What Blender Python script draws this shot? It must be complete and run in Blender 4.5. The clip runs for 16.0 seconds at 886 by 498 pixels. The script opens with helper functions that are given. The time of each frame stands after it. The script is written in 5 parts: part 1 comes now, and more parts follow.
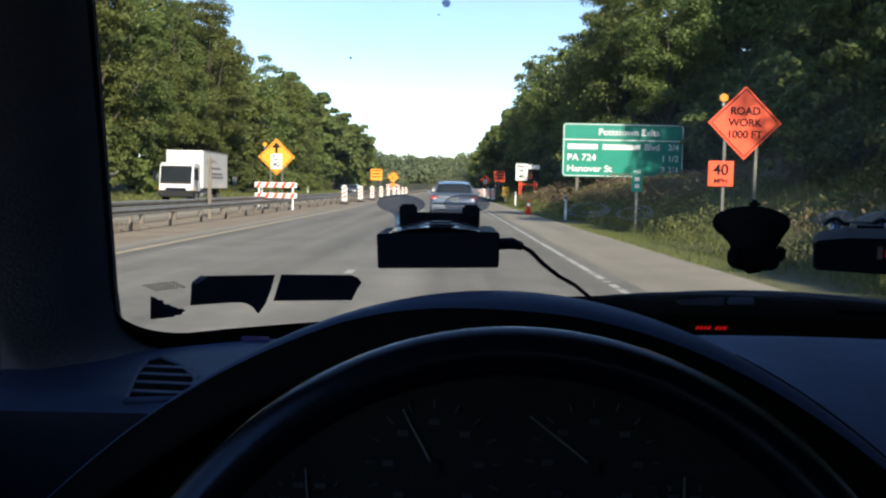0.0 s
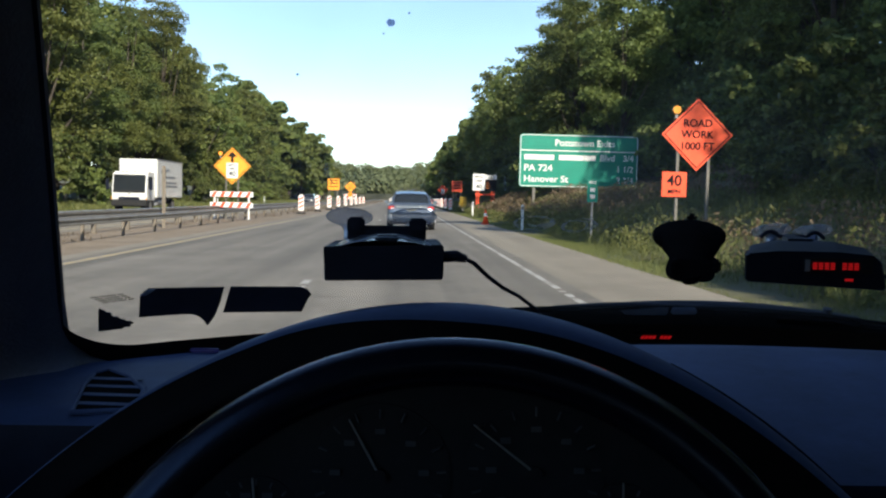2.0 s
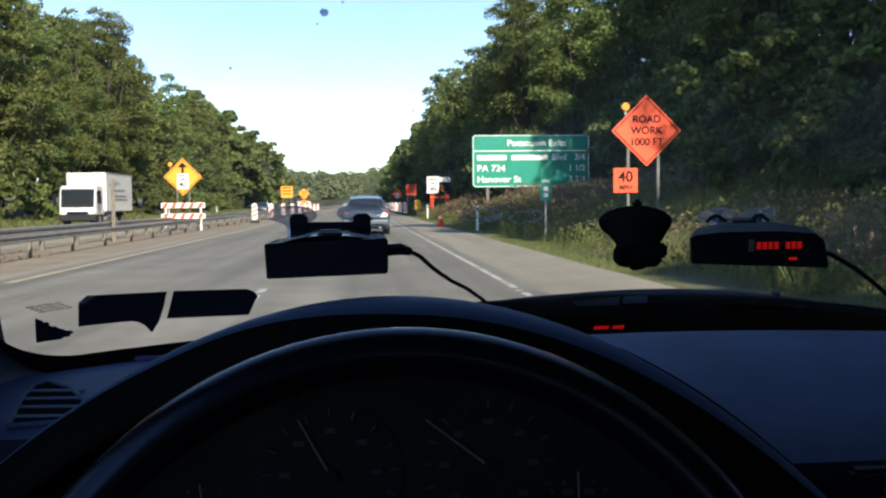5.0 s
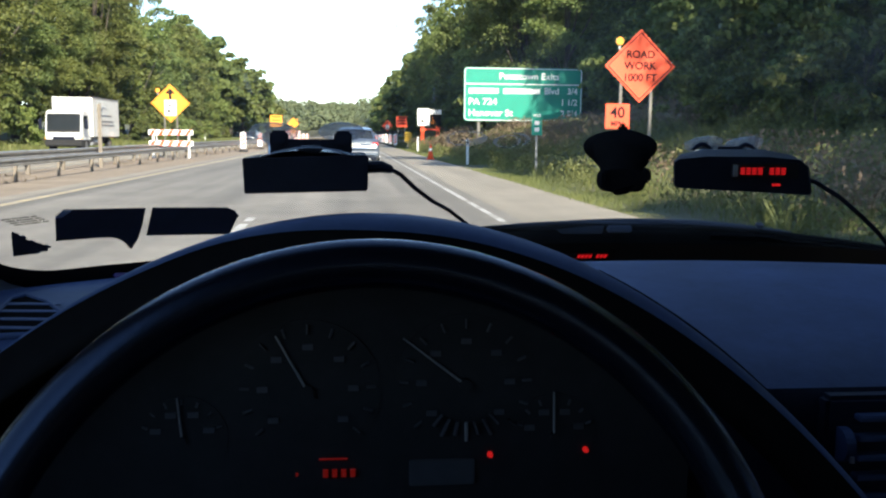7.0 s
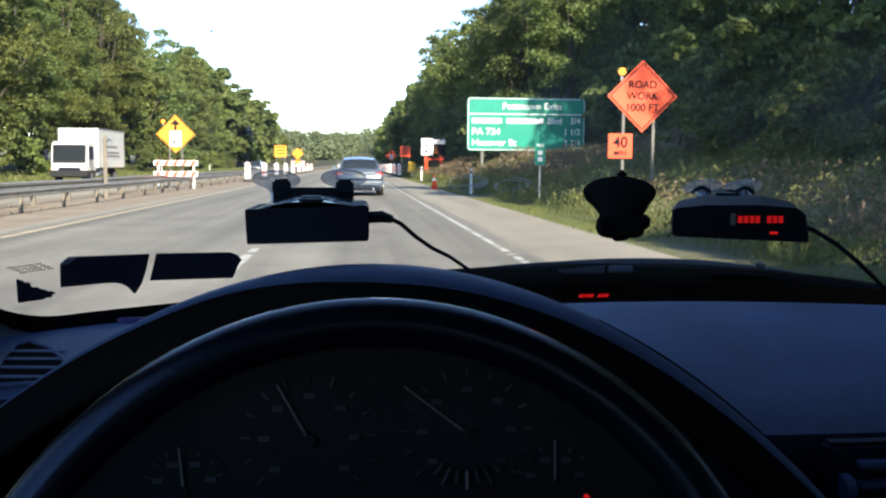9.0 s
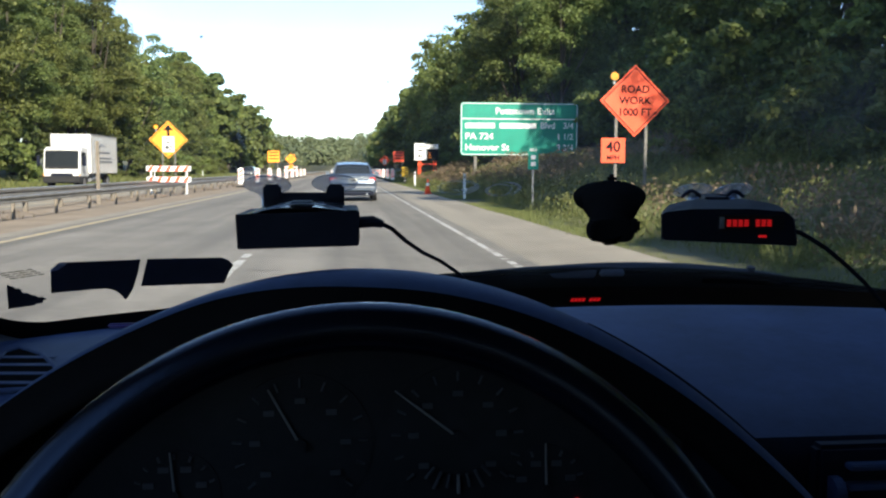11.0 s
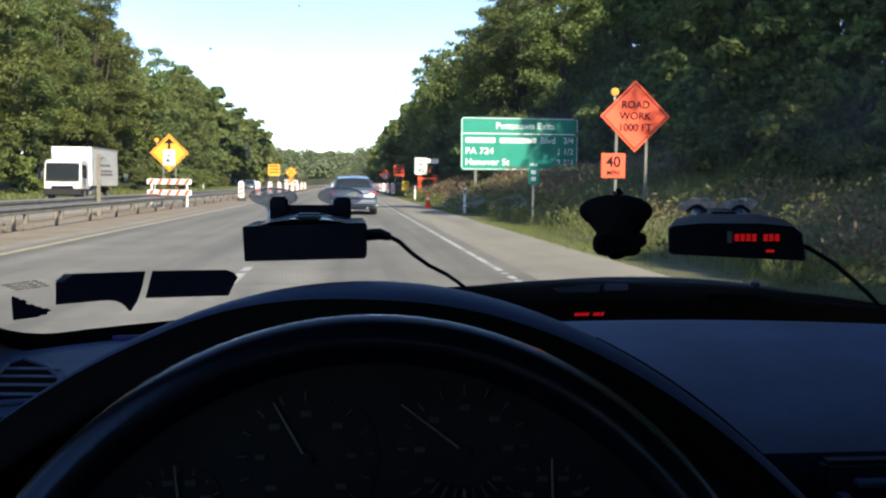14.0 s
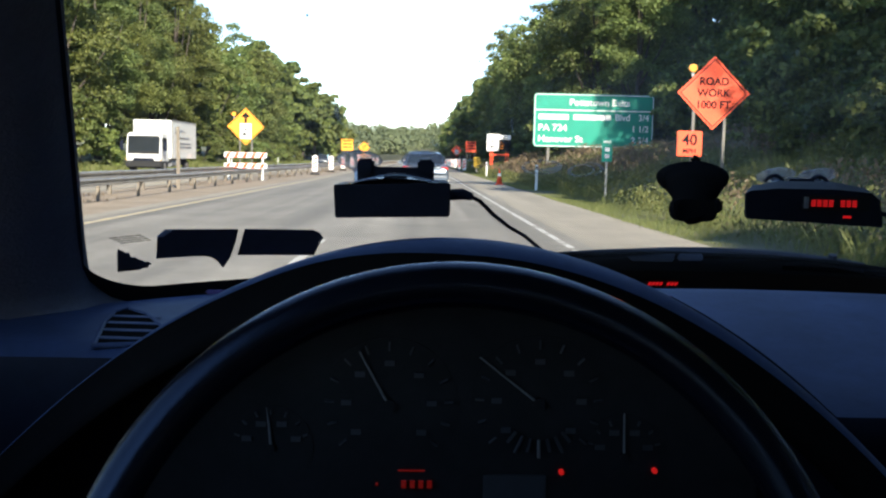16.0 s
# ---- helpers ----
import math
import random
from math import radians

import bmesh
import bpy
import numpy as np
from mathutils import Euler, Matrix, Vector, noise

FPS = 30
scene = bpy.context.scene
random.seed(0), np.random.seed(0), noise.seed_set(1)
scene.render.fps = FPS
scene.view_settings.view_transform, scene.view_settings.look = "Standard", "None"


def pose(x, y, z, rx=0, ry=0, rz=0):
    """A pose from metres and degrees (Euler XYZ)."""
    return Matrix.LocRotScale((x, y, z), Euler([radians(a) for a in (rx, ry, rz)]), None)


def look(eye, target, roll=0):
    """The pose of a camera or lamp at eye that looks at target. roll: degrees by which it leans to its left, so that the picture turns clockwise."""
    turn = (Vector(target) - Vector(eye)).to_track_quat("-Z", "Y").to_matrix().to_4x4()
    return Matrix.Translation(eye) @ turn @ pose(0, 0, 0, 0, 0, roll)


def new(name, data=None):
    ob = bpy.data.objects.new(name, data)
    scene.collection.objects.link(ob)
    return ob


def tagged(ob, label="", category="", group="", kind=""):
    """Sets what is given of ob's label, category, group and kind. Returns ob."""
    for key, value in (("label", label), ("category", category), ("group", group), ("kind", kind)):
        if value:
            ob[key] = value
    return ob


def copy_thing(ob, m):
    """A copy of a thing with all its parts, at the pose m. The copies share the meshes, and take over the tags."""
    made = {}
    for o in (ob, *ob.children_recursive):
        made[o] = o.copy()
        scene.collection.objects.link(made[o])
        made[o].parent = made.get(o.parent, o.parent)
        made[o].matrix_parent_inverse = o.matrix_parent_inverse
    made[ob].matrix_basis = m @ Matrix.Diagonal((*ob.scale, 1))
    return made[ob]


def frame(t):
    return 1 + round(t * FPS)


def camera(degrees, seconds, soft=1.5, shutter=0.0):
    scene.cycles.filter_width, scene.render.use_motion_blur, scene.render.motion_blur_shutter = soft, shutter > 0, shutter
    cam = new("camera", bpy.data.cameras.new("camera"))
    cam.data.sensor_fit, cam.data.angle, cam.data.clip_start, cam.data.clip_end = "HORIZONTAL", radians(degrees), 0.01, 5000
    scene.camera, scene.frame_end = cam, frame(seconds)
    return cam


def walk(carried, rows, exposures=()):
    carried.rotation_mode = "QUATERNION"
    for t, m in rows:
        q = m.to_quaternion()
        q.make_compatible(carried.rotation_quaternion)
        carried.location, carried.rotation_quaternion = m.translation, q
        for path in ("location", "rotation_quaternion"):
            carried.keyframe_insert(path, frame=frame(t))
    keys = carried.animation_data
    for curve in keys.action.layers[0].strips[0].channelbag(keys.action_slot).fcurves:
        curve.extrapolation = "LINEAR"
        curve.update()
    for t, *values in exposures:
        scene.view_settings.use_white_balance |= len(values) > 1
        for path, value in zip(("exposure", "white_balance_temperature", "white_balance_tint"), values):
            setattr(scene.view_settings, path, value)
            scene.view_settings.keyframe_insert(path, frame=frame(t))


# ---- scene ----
cam = camera(52.3, 16.0, soft=2.2)
PATH = [
    (0, (-0.0189, 0.0202, 1.1623), (-0.0277, 2.0157, 1.0288), 1.15),
    (0.5, (-0.0151, 0.016, 1.1574), (-0.025, 2.0138, 1.064), 1.31),
    (1, (-0.0128, 0.01, 1.1574), (-0.0085, 2.0073, 1.0547), 1.31),
    (1.5, (-0.012, 0.0025, 1.1648), (0.0717, 2.0004, 1.1248), 0.46),
    (2, (-0.0098, 0.0045, 1.1657), (0.0749, 1.9997, 1.0559), 1.3),
    (2.5, (-0.0053, 0.0076, 1.1551), (0.0661, 2.0035, 1.0487), 0.8),
    (3, (-0.0021, 0.0041, 1.1664), (0.1264, 1.9982, 1.0841), -0.53),
    (3.5, (-0.0024, 0.0043, 1.1611), (0.1445, 1.9975, 1.0858), -0.02),
    (3.7, (-0.0043, 0.0171, 1.1534), (0.1355, 2.0094, 1.0472), 0.22),
    (5.8, (0.006, 0.0122, 1.1604), (0.2066, 1.9996, 1.0599), -1.11),
    (6, (0.0081, 0.0221, 1.1609), (0.2088, 2.0067, 1.0157), -0.97),
    (6.5, (0.0141, 0.0243, 1.159), (0.2805, 1.9961, 0.9566), -1.34),
    (7, (0.0069, 0.0185, 1.1456), (0.2107, 1.9925, 0.8965), 0.54),
    (7.5, (0.0021, 0.0015, 1.1399), (0.1088, 1.989, 0.9442), 4.16),
    (8, (0.0049, 0.0108, 1.1515), (0.1708, 1.9963, 0.9775), 1.46),
    (8.5, (0.0073, 0.0156, 1.1608), (0.2101, 1.9967, 0.9762), 0.1),
    (9, (0.009, 0.0138, 1.1614), (0.2043, 1.9956, 0.9763), 0.36),
    (11.5, (0.0127, 0.0103, 1.1613), (0.2351, 1.9911, 0.9971), 0.04),
    (12, (0.0142, 0.0053, 1.1685), (0.2539, 1.9886, 1.0725), -0.29),
    (12.5, (0.011, 0.0099, 1.1628), (0.228, 1.9934, 1.026), 0.5),
    (13, (0.0041, 0.0058, 1.1555), (0.1863, 1.9931, 1.0237), 1.78),
    (13.5, (0.0101, 0.0202, 1.1509), (0.2533, 1.9987, 0.9887), 1.09),
    (14, (0.0057, 0.0136, 1.1602), (0.2157, 1.9974, 1.0174), 0.49),
    (14.5, (0.0074, 0.0068, 1.1575), (0.174, 1.991, 0.9702), 0.64),
    (15, (0.0026, -0.0038, 1.1531), (0.1263, 1.9853, 0.9846), 0.28),
    (15.5, (-0.0047, -0.0141, 1.1484), (0.0746, 1.9764, 0.9705), 0.84),
    (16, (-0.0047, -0.0179, 1.149), (0.0507, 1.9716, 0.9521), 1.17),
]
walk(cam, [(t, look(eye, target, roll)) for t, eye, target, roll in PATH],
     exposures=[(0, 0.82), (1.5, 0.75), (3.5, 0.8), (6, 1.15), (7, 1.6), (7.5, 1.85), (8, 1.68), (9, 1.56), (11.5, 1.15), (13.0, 1.0), (14.5, 1.25), (16, 1.5)])

# ---- world, sun ----
SUN_EL, SUN_AZ = radians(31.0), radians(18.0)   # azimuth: to the right of straight behind
world = bpy.data.worlds.new("world")
scene.world = world
world.use_nodes = True
wn = world.node_tree.nodes
sky = wn.new("ShaderNodeTexSky")
sky.sky_type, sky.sun_disc = "NISHITA", False
sky.sun_elevation, sky.sun_rotation = SUN_EL, math.pi - SUN_AZ
sky.altitude, sky.air_density, sky.dust_density, sky.ozone_density = 1500, 1.0, 0.15, 1.7
wn["Background"].inputs["Strength"].default_value = 0.138
world.node_tree.links.new(sky.outputs["Color"], wn["Background"].inputs["Color"])
sun = new("sun", bpy.data.lights.new("sun", "SUN"))
sun.data.energy, sun.data.angle, sun.data.color = 5.2, radians(0.6), (1.0, 0.90, 0.76)
to_sun = Vector((math.sin(SUN_AZ) * math.cos(SUN_EL), -math.cos(SUN_AZ) * math.cos(SUN_EL), math.sin(SUN_EL)))
sun.matrix_world = look(to_sun * 100, (0, 0, 0))


# ---- materials ----
def mat(name, color, rough=0.6, metal=0.0, vary=0.0, scale=4.0, bump=0.0, bump_scale=40.0, fine=0.0, coat=0.0, color2=None, island=0.0, spec=0.5):
    """Principled surface with two scales of colour variation and a fine relief."""
    m = bpy.data.materials.new(name)
    m.use_nodes = True
    n, link = m.node_tree.nodes, m.node_tree.links.new
    b = n["Principled BSDF"]
    b.inputs["Base Color"].default_value = (*color, 1)
    b.inputs["Roughness"].default_value, b.inputs["Metallic"].default_value = rough, metal
    b.inputs["Coat Weight"].default_value = coat
    b.inputs["Specular IOR Level"].default_value = spec
    geo = n.new("ShaderNodeTexCoord")
    if vary or color2:
        t = n.new("ShaderNodeTexNoise")
        t.inputs["Scale"].default_value, t.inputs["Detail"].default_value = scale, 8
        t.inputs["Roughness"].default_value = 0.65
        link(geo.outputs["Object"], t.inputs["Vector"])
        mix = n.new("ShaderNodeMixRGB")
        ramp = n.new("ShaderNodeMapRange")
        ramp.inputs["From Min"].default_value, ramp.inputs["From Max"].default_value = 0.35, 0.65
        link(t.outputs["Fac"], ramp.inputs["Value"])
        link(ramp.outputs["Result"], mix.inputs["Fac"])
        c2 = color2 or tuple(max(0.0, c * (1 - vary)) for c in color)
        mix.inputs["Color1"].default_value, mix.inputs["Color2"].default_value = (*color, 1), (*c2, 1)
        out = mix.outputs["Color"]
        if fine:
            t2 = n.new("ShaderNodeTexNoise")
            t2.inputs["Scale"].default_value, t2.inputs["Detail"].default_value = scale * 14, 4
            link(geo.outputs["Object"], t2.inputs["Vector"])
            mul = n.new("ShaderNodeMixRGB")
            mul.blend_type = "MULTIPLY"
            mul.inputs["Fac"].default_value = fine
            link(out, mul.inputs["Color1"])
            link(t2.outputs["Fac"], mul.inputs["Color2"])
            out = mul.outputs["Color"]
        if island:
            g = n.new("ShaderNodeNewGeometry")
            hs = n.new("ShaderNodeHueSaturation")
            mr = n.new("ShaderNodeMapRange")
            mr.inputs["To Min"].default_value, mr.inputs["To Max"].default_value = 1 - island, 1 + island
            link(g.outputs["Random Per Island"], mr.inputs["Value"])
            link(mr.outputs["Result"], hs.inputs["Value"])
            link(out, hs.inputs["Color"])
            out = hs.outputs["Color"]
        link(out, b.inputs["Base Color"])
    if bump:
        t3 = n.new("ShaderNodeTexNoise")
        t3.inputs["Scale"].default_value, t3.inputs["Detail"].default_value = bump_scale, 5
        link(geo.outputs["Object"], t3.inputs["Vector"])
        bp = n.new("ShaderNodeBump")
        bp.inputs["Strength"].default_value, bp.inputs["Distance"].default_value = bump, 0.01
        link(t3.outputs["Fac"], bp.inputs["Height"])
        link(bp.outputs["Normal"], b.inputs["Normal"])
    return m


def leaf_mat(name, dark, light, through_light=0.42):
    """Foliage: each leaf its own tint, each tree its own tone, some light passing through."""
    m = mat(name, dark, 0.55)
    n, link = m.node_tree.nodes, m.node_tree.links.new
    b = n["Principled BSDF"]
    b.inputs["Specular IOR Level"].default_value = 0.25
    g, oi = n.new("ShaderNodeNewGeometry"), n.new("ShaderNodeObjectInfo")
    mix = n.new("ShaderNodeMixRGB")
    mix.inputs["Color1"].default_value, mix.inputs["Color2"].default_value = (*dark, 1), (*light, 1)
    link(g.outputs["Random Per Island"], mix.inputs["Fac"])
    hs = n.new("ShaderNodeHueSaturation")
    for src, lo, hi in (("Value", 0.72, 1.3), ("Hue", 0.485, 0.512)):
        mr = n.new("ShaderNodeMapRange")
        mr.inputs["To Min"].default_value, mr.inputs["To Max"].default_value = lo, hi
        link(oi.outputs["Random"], mr.inputs["Value"])
        link(mr.outputs["Result"], hs.inputs[src])
    link(mix.outputs["Color"], hs.inputs["Color"])
    link(hs.outputs["Color"], b.inputs["Base Color"])
    tr, ms = n.new("ShaderNodeBsdfTranslucent"), n.new("ShaderNodeMixShader")
    link(hs.outputs["Color"], tr.inputs["Color"])
    ms.inputs["Fac"].default_value = through_light
    link(b.outputs["BSDF"], ms.inputs[1])
    link(tr.outputs["BSDF"], ms.inputs[2])
    link(ms.outputs["Shader"], n["Material Output"].inputs["Surface"])
    return m


def clear_mat(name, color, gloss, rough=0.03):
    """Thin clear pane: lets light straight through, with a faint gloss."""
    m = bpy.data.materials.new(name)
    m.use_nodes = True
    n, link = m.node_tree.nodes, m.node_tree.links.new
    tr, gl, ms = n.new("ShaderNodeBsdfTransparent"), n.new("ShaderNodeBsdfGlossy"), n.new("ShaderNodeMixShader")
    tr.inputs["Color"].default_value = (*color, 1)
    gl.inputs["Roughness"].default_value = rough
    ms.inputs["Fac"].default_value = gloss
    link(tr.outputs["BSDF"], ms.inputs[1])
    link(gl.outputs["BSDF"], ms.inputs[2])
    link(ms.outputs["Shader"], n["Material Output"].inputs["Surface"])
    return m


def glow_mat(name, color, strength):
    m = mat(name, (0.02, 0.01, 0.01), 0.4)
    b = m.node_tree.nodes["Principled BSDF"]
    b.inputs["Emission Color"].default_value, b.inputs["Emission Strength"].default_value = (*color, 1), strength
    return m


M_ASPHALT = mat("worn_asphalt", (0.268, 0.246, 0.208), 0.85, vary=0.28, scale=0.5, bump=0.35, bump_scale=60, fine=0.45)
def streaked(m, amount, across=1.3, along=0.035):
    """Lengthwise wheel-path streaks over a paving material."""
    n, link = m.node_tree.nodes, m.node_tree.links.new
    b = n["Principled BSDF"]
    src = b.inputs["Base Color"].links[0].from_socket
    co, mp, t, mr, mul = (n.new("ShaderNode" + k) for k in ("TexCoord", "Mapping", "TexNoise", "MapRange", "MixRGB"))
    mp.inputs["Scale"].default_value = (across, along, 1)
    t.inputs["Scale"].default_value, t.inputs["Detail"].default_value = 1.0, 5
    mr.inputs["From Min"].default_value, mr.inputs["From Max"].default_value = 0.38, 0.62
    mr.inputs["To Min"].default_value = 1 - amount
    mul.blend_type = "MULTIPLY"
    mul.inputs["Fac"].default_value = 1.0
    link(co.outputs["Object"], mp.inputs["Vector"])
    link(mp.outputs["Vector"], t.inputs["Vector"])
    link(t.outputs["Fac"], mr.inputs["Value"])
    link(src, mul.inputs["Color1"])
    link(mr.outputs["Result"], mul.inputs["Color2"])
    link(mul.outputs["Color"], b.inputs["Base Color"])


M_SHOULDER = mat("pale_shoulder", (0.325, 0.29, 0.23), 0.9, vary=0.22, scale=0.7, bump=0.35, bump_scale=60, fine=0.4)
streaked(M_ASPHALT, 0.38)
streaked(M_SHOULDER, 0.2, 0.8, 0.05)
M_TAR = mat("tar_seal", (0.085, 0.081, 0.073), 0.75, color2=(0.20, 0.185, 0.155), scale=1.6, fine=0.5)
M_WHITE_LINE = mat("worn_white_paint", (0.56, 0.55, 0.51), 0.7, color2=(0.36, 0.34, 0.30), scale=2.5, fine=0.5)
M_YELLOW_LINE = mat("worn_yellow_paint", (0.54, 0.43, 0.23), 0.7, color2=(0.36, 0.31, 0.22), scale=2.0, fine=0.4)
M_DIRT = mat("dry_dirt", (0.33, 0.26, 0.185), 0.95, vary=0.35, scale=0.8, bump=0.6, bump_scale=20, fine=0.5)
M_GROUND = mat("grassy_soil", (0.105, 0.115, 0.045), 0.95, color2=(0.14, 0.125, 0.065), scale=0.35, bump=0.8, bump_scale=8, fine=0.6)
M_GRASS = leaf_mat("verge_grass", (0.085, 0.105, 0.03), (0.17, 0.175, 0.06), 0.35)
M_WEED = leaf_mat("dry_weeds", (0.130, 0.105, 0.052), (0.255, 0.185, 0.115), 0.3)
M_LEAF_A = leaf_mat("leaves_deep_green", (0.068, 0.094, 0.028), (0.166, 0.198, 0.058))
M_LEAF_B = leaf_mat("leaves_fresh_green", (0.088, 0.116, 0.030), (0.212, 0.236, 0.066))
# far leaves are paler and greyer: air haze put into the colour
M_LEAF_FAR = leaf_mat("far_canopy_hazed", (0.098, 0.126, 0.060), (0.170, 0.192, 0.092), 0.2)
M_BARK = mat("grey_brown_bark", (0.10, 0.08, 0.06), 0.95, vary=0.5, scale=3, bump=0.9, bump_scale=18, fine=0.4)
M_STEEL = mat("galvanised_steel", (0.42, 0.41, 0.39), 0.5, 0.55, vary=0.3, scale=2.5, fine=0.3)
M_WOODPOST = mat("weathered_post", (0.26, 0.22, 0.17), 0.9, vary=0.4, scale=5, bump=0.5, fine=0.4)
M_ORANGE = mat("fluorescent_orange_sheet", (0.90, 0.092, 0.022), 0.45, vary=0.12, scale=2)
M_AMBER = mat("amber_orange_sheet", (0.95, 0.36, 0.02), 0.45, vary=0.12, scale=2)
M_SIGN_GREEN = mat("green_sign_sheet", (0.0, 0.26, 0.175), 0.4, vary=0.2, scale=1.2, fine=0.15)
M_POST = mat("dull_grey_post", (0.20, 0.185, 0.16), 0.7, 0.2, vary=0.3, scale=3, fine=0.3)
M_WHITE = mat("white_reflective_sheet", (0.78, 0.78, 0.76), 0.4, vary=0.12, scale=3)
M_BLACK_INK = mat("black_sign_ink", (0.012, 0.012, 0.012), 0.85, spec=0.1)
M_BLACK_PLASTIC = mat("black_plastic", (0.011, 0.014, 0.026), 0.6, vary=0.3, scale=30, bump=0.03, bump_scale=500, spec=0.10)
M_DASH = mat("soft_dark_dash_pad", (0.051, 0.079, 0.170), 0.6, vary=0.42, scale=6, bump=0.06, bump_scale=420, fine=0.3, spec=0.18)
M_HOOD = mat("dark_cluster_hood", (0.053, 0.080, 0.163), 0.6, vary=0.25, scale=9, bump=0.06, bump_scale=420, fine=0.3, spec=0.35)
M_WHEEL = mat("dark_leather_rim", (0.0050, 0.0060, 0.0100), 0.27, vary=0.3, scale=14, bump=0.02, bump_scale=300, fine=0.3, spec=0.65)
M_TRIM = mat("dark_pillar_trim", (0.14, 0.15, 0.19), 0.75, vary=0.2, scale=12, bump=0.3, bump_scale=300, fine=0.3)
M_HEADLINER = mat("grey_headliner", (0.05, 0.05, 0.052), 0.95, vary=0.2, scale=10, bump=0.3, bump_scale=200)
M_WIPER = mat("weathered_wiper_plastic", (0.028, 0.034, 0.050), 0.6, vary=0.3, scale=30, spec=0.3)
# gloss tinted blue, putting the sky's colour into the highlights
for m in (M_WHEEL, M_HOOD):
    m.node_tree.nodes["Principled BSDF"].inputs["Specular Tint"].default_value = (0.50, 0.66, 1.0, 1)
M_FRIT = mat("black_ceramic_band", (0.012, 0.012, 0.0135), 0.6, vary=0.2, scale=30, spec=0.15)
M_CLIP = mat("grey_clip", (0.054, 0.067, 0.098), 0.5, vary=0.2, scale=30)
M_SLEEVE = mat("dull_grey_sleeve", (0.024, 0.030, 0.044), 0.55, vary=0.25, scale=30)
M_STICKER = mat("sticker_back", (0.034, 0.040, 0.062), 0.8, vary=0.3, scale=25, fine=0.3)
M_STICKER_EDGE = mat("sticker_pale_edge", (0.30, 0.36, 0.45), 0.6, vary=0.2, scale=40)
M_GLASS = clear_mat("windscreen_glass", (0.97, 0.985, 0.98), 0.025)


def dusty(m, most, least=0.010):
    """An uneven film that scatters a little light: dust on a pane, milky whitening on the cups."""
    n, link = m.node_tree.nodes, m.node_tree.links.new
    out = n["Material Output"].inputs["Surface"]
    clean = out.links[0].from_socket
    co, t, mr, df, tl, film, ms = (n.new("ShaderNode" + k) for k in ("TexCoord", "TexNoise", "MapRange", "BsdfDiffuse", "BsdfTranslucent", "MixShader", "MixShader"))
    t.inputs["Scale"].default_value, t.inputs["Detail"].default_value = 5.0, 6
    mr.inputs["From Min"].default_value, mr.inputs["From Max"].default_value = 0.46, 0.78
    mr.inputs["To Min"].default_value, mr.inputs["To Max"].default_value = least, most
    for s in (df, tl):
        s.inputs["Color"].default_value = (0.6, 0.58, 0.54, 1)
    link(co.outputs["Object"], t.inputs["Vector"])
    link(t.outputs["Fac"], mr.inputs["Value"])
    link(df.outputs["BSDF"], film.inputs[1])
    link(tl.outputs["BSDF"], film.inputs[2])
    link(mr.outputs["Result"], ms.inputs["Fac"])
    link(clean, ms.inputs[1])
    link(film.outputs["Shader"], ms.inputs[2])
    link(ms.outputs["Shader"], out)


# real dust in patches; its even minimum also stands in for air haze
dusty(M_GLASS, 0.07)
M_CUP = clear_mat("clear_rubber_cup", (0.88, 0.90, 0.95), 0.16, 0.12)
# no dust here: the milky film stands in for the cups' bright sky highlights
dusty(M_CUP, 0.55, 0.24)
# clear rubber; the blue tint stands in for reflected sky
M_STUB = clear_mat("sky_tinted_clear_stub", (0.45, 0.55, 0.72), 0.45, 0.2)
# added darkening of the unseen rear windows, to block light from behind
M_TINT = clear_mat("light_blocking_pane", (0.02, 0.02, 0.022), 0.03)
M_DIAL = mat("dull_black_dial", (0.030, 0.030, 0.032), 0.8, vary=0.2, scale=30, spec=0.08)
M_MATTE = mat("matte_black_rubber", (0.010, 0.0098, 0.0105), 0.95, vary=0.2, scale=30, spec=0.0)
# tint added to the front side windows to cut light in the cabin
M_SIDE_GLASS = clear_mat("dimmed_side_pane", (0.70, 0.72, 0.72), 0.04)
M_GLOSS = mat("glossy_black_plastic", (0.05, 0.06, 0.08), 0.16, vary=0.2, scale=40)
M_SMEAR = clear_mat("glass_smear", (0.95, 0.96, 0.96), 0.02, 0.5)
dusty(M_SMEAR, 0.40)
M_RING = clear_mat("dusty_ring", (0.95, 0.96, 0.96), 0.02, 0.5)
dusty(M_RING, 0.60, 0.26)
M_PRINT = clear_mat("faint_grey_print", (0.50, 0.49, 0.46), 0.02, 0.5)
M_SPECK = clear_mat("dirt_speck", (0.44, 0.47, 0.55), 0.02, 0.5)
M_RED_GLOW = glow_mat("red_display_segment", (1.0, 0.015, 0.02), 0.17)
M_RED_LAMP = glow_mat("red_warning_lens", (1.0, 0.02, 0.02), 0.14)
M_RED_DIM = glow_mat("dim_red_segment", (1.0, 0.03, 0.02), 0.028)
M_BLUE_GLOW = glow_mat("blue_indicator", (0.02, 0.02, 1.0), 0.014)
M_NEEDLE = mat("pale_needle", (0.22, 0.22, 0.22), 0.5, vary=0.15, scale=80)
M_DIALMARK = mat("grey_dial_mark", (0.054, 0.057, 0.068), 0.6, vary=0.15, scale=80)
M_PAINT_BLUE = mat("blue_grey_car_paint", (0.115, 0.140, 0.180), 0.30, 0.55, vary=0.1, scale=2, coat=0.8)
M_PAINT_WHITE = mat("white_vehicle_paint", (0.72, 0.72, 0.70), 0.35, vary=0.12, scale=1.5, coat=0.4)
M_PAINT_DARK = mat("dark_vehicle_paint", (0.07, 0.075, 0.08), 0.3, 0.3, vary=0.15, scale=1.5, coat=0.6)
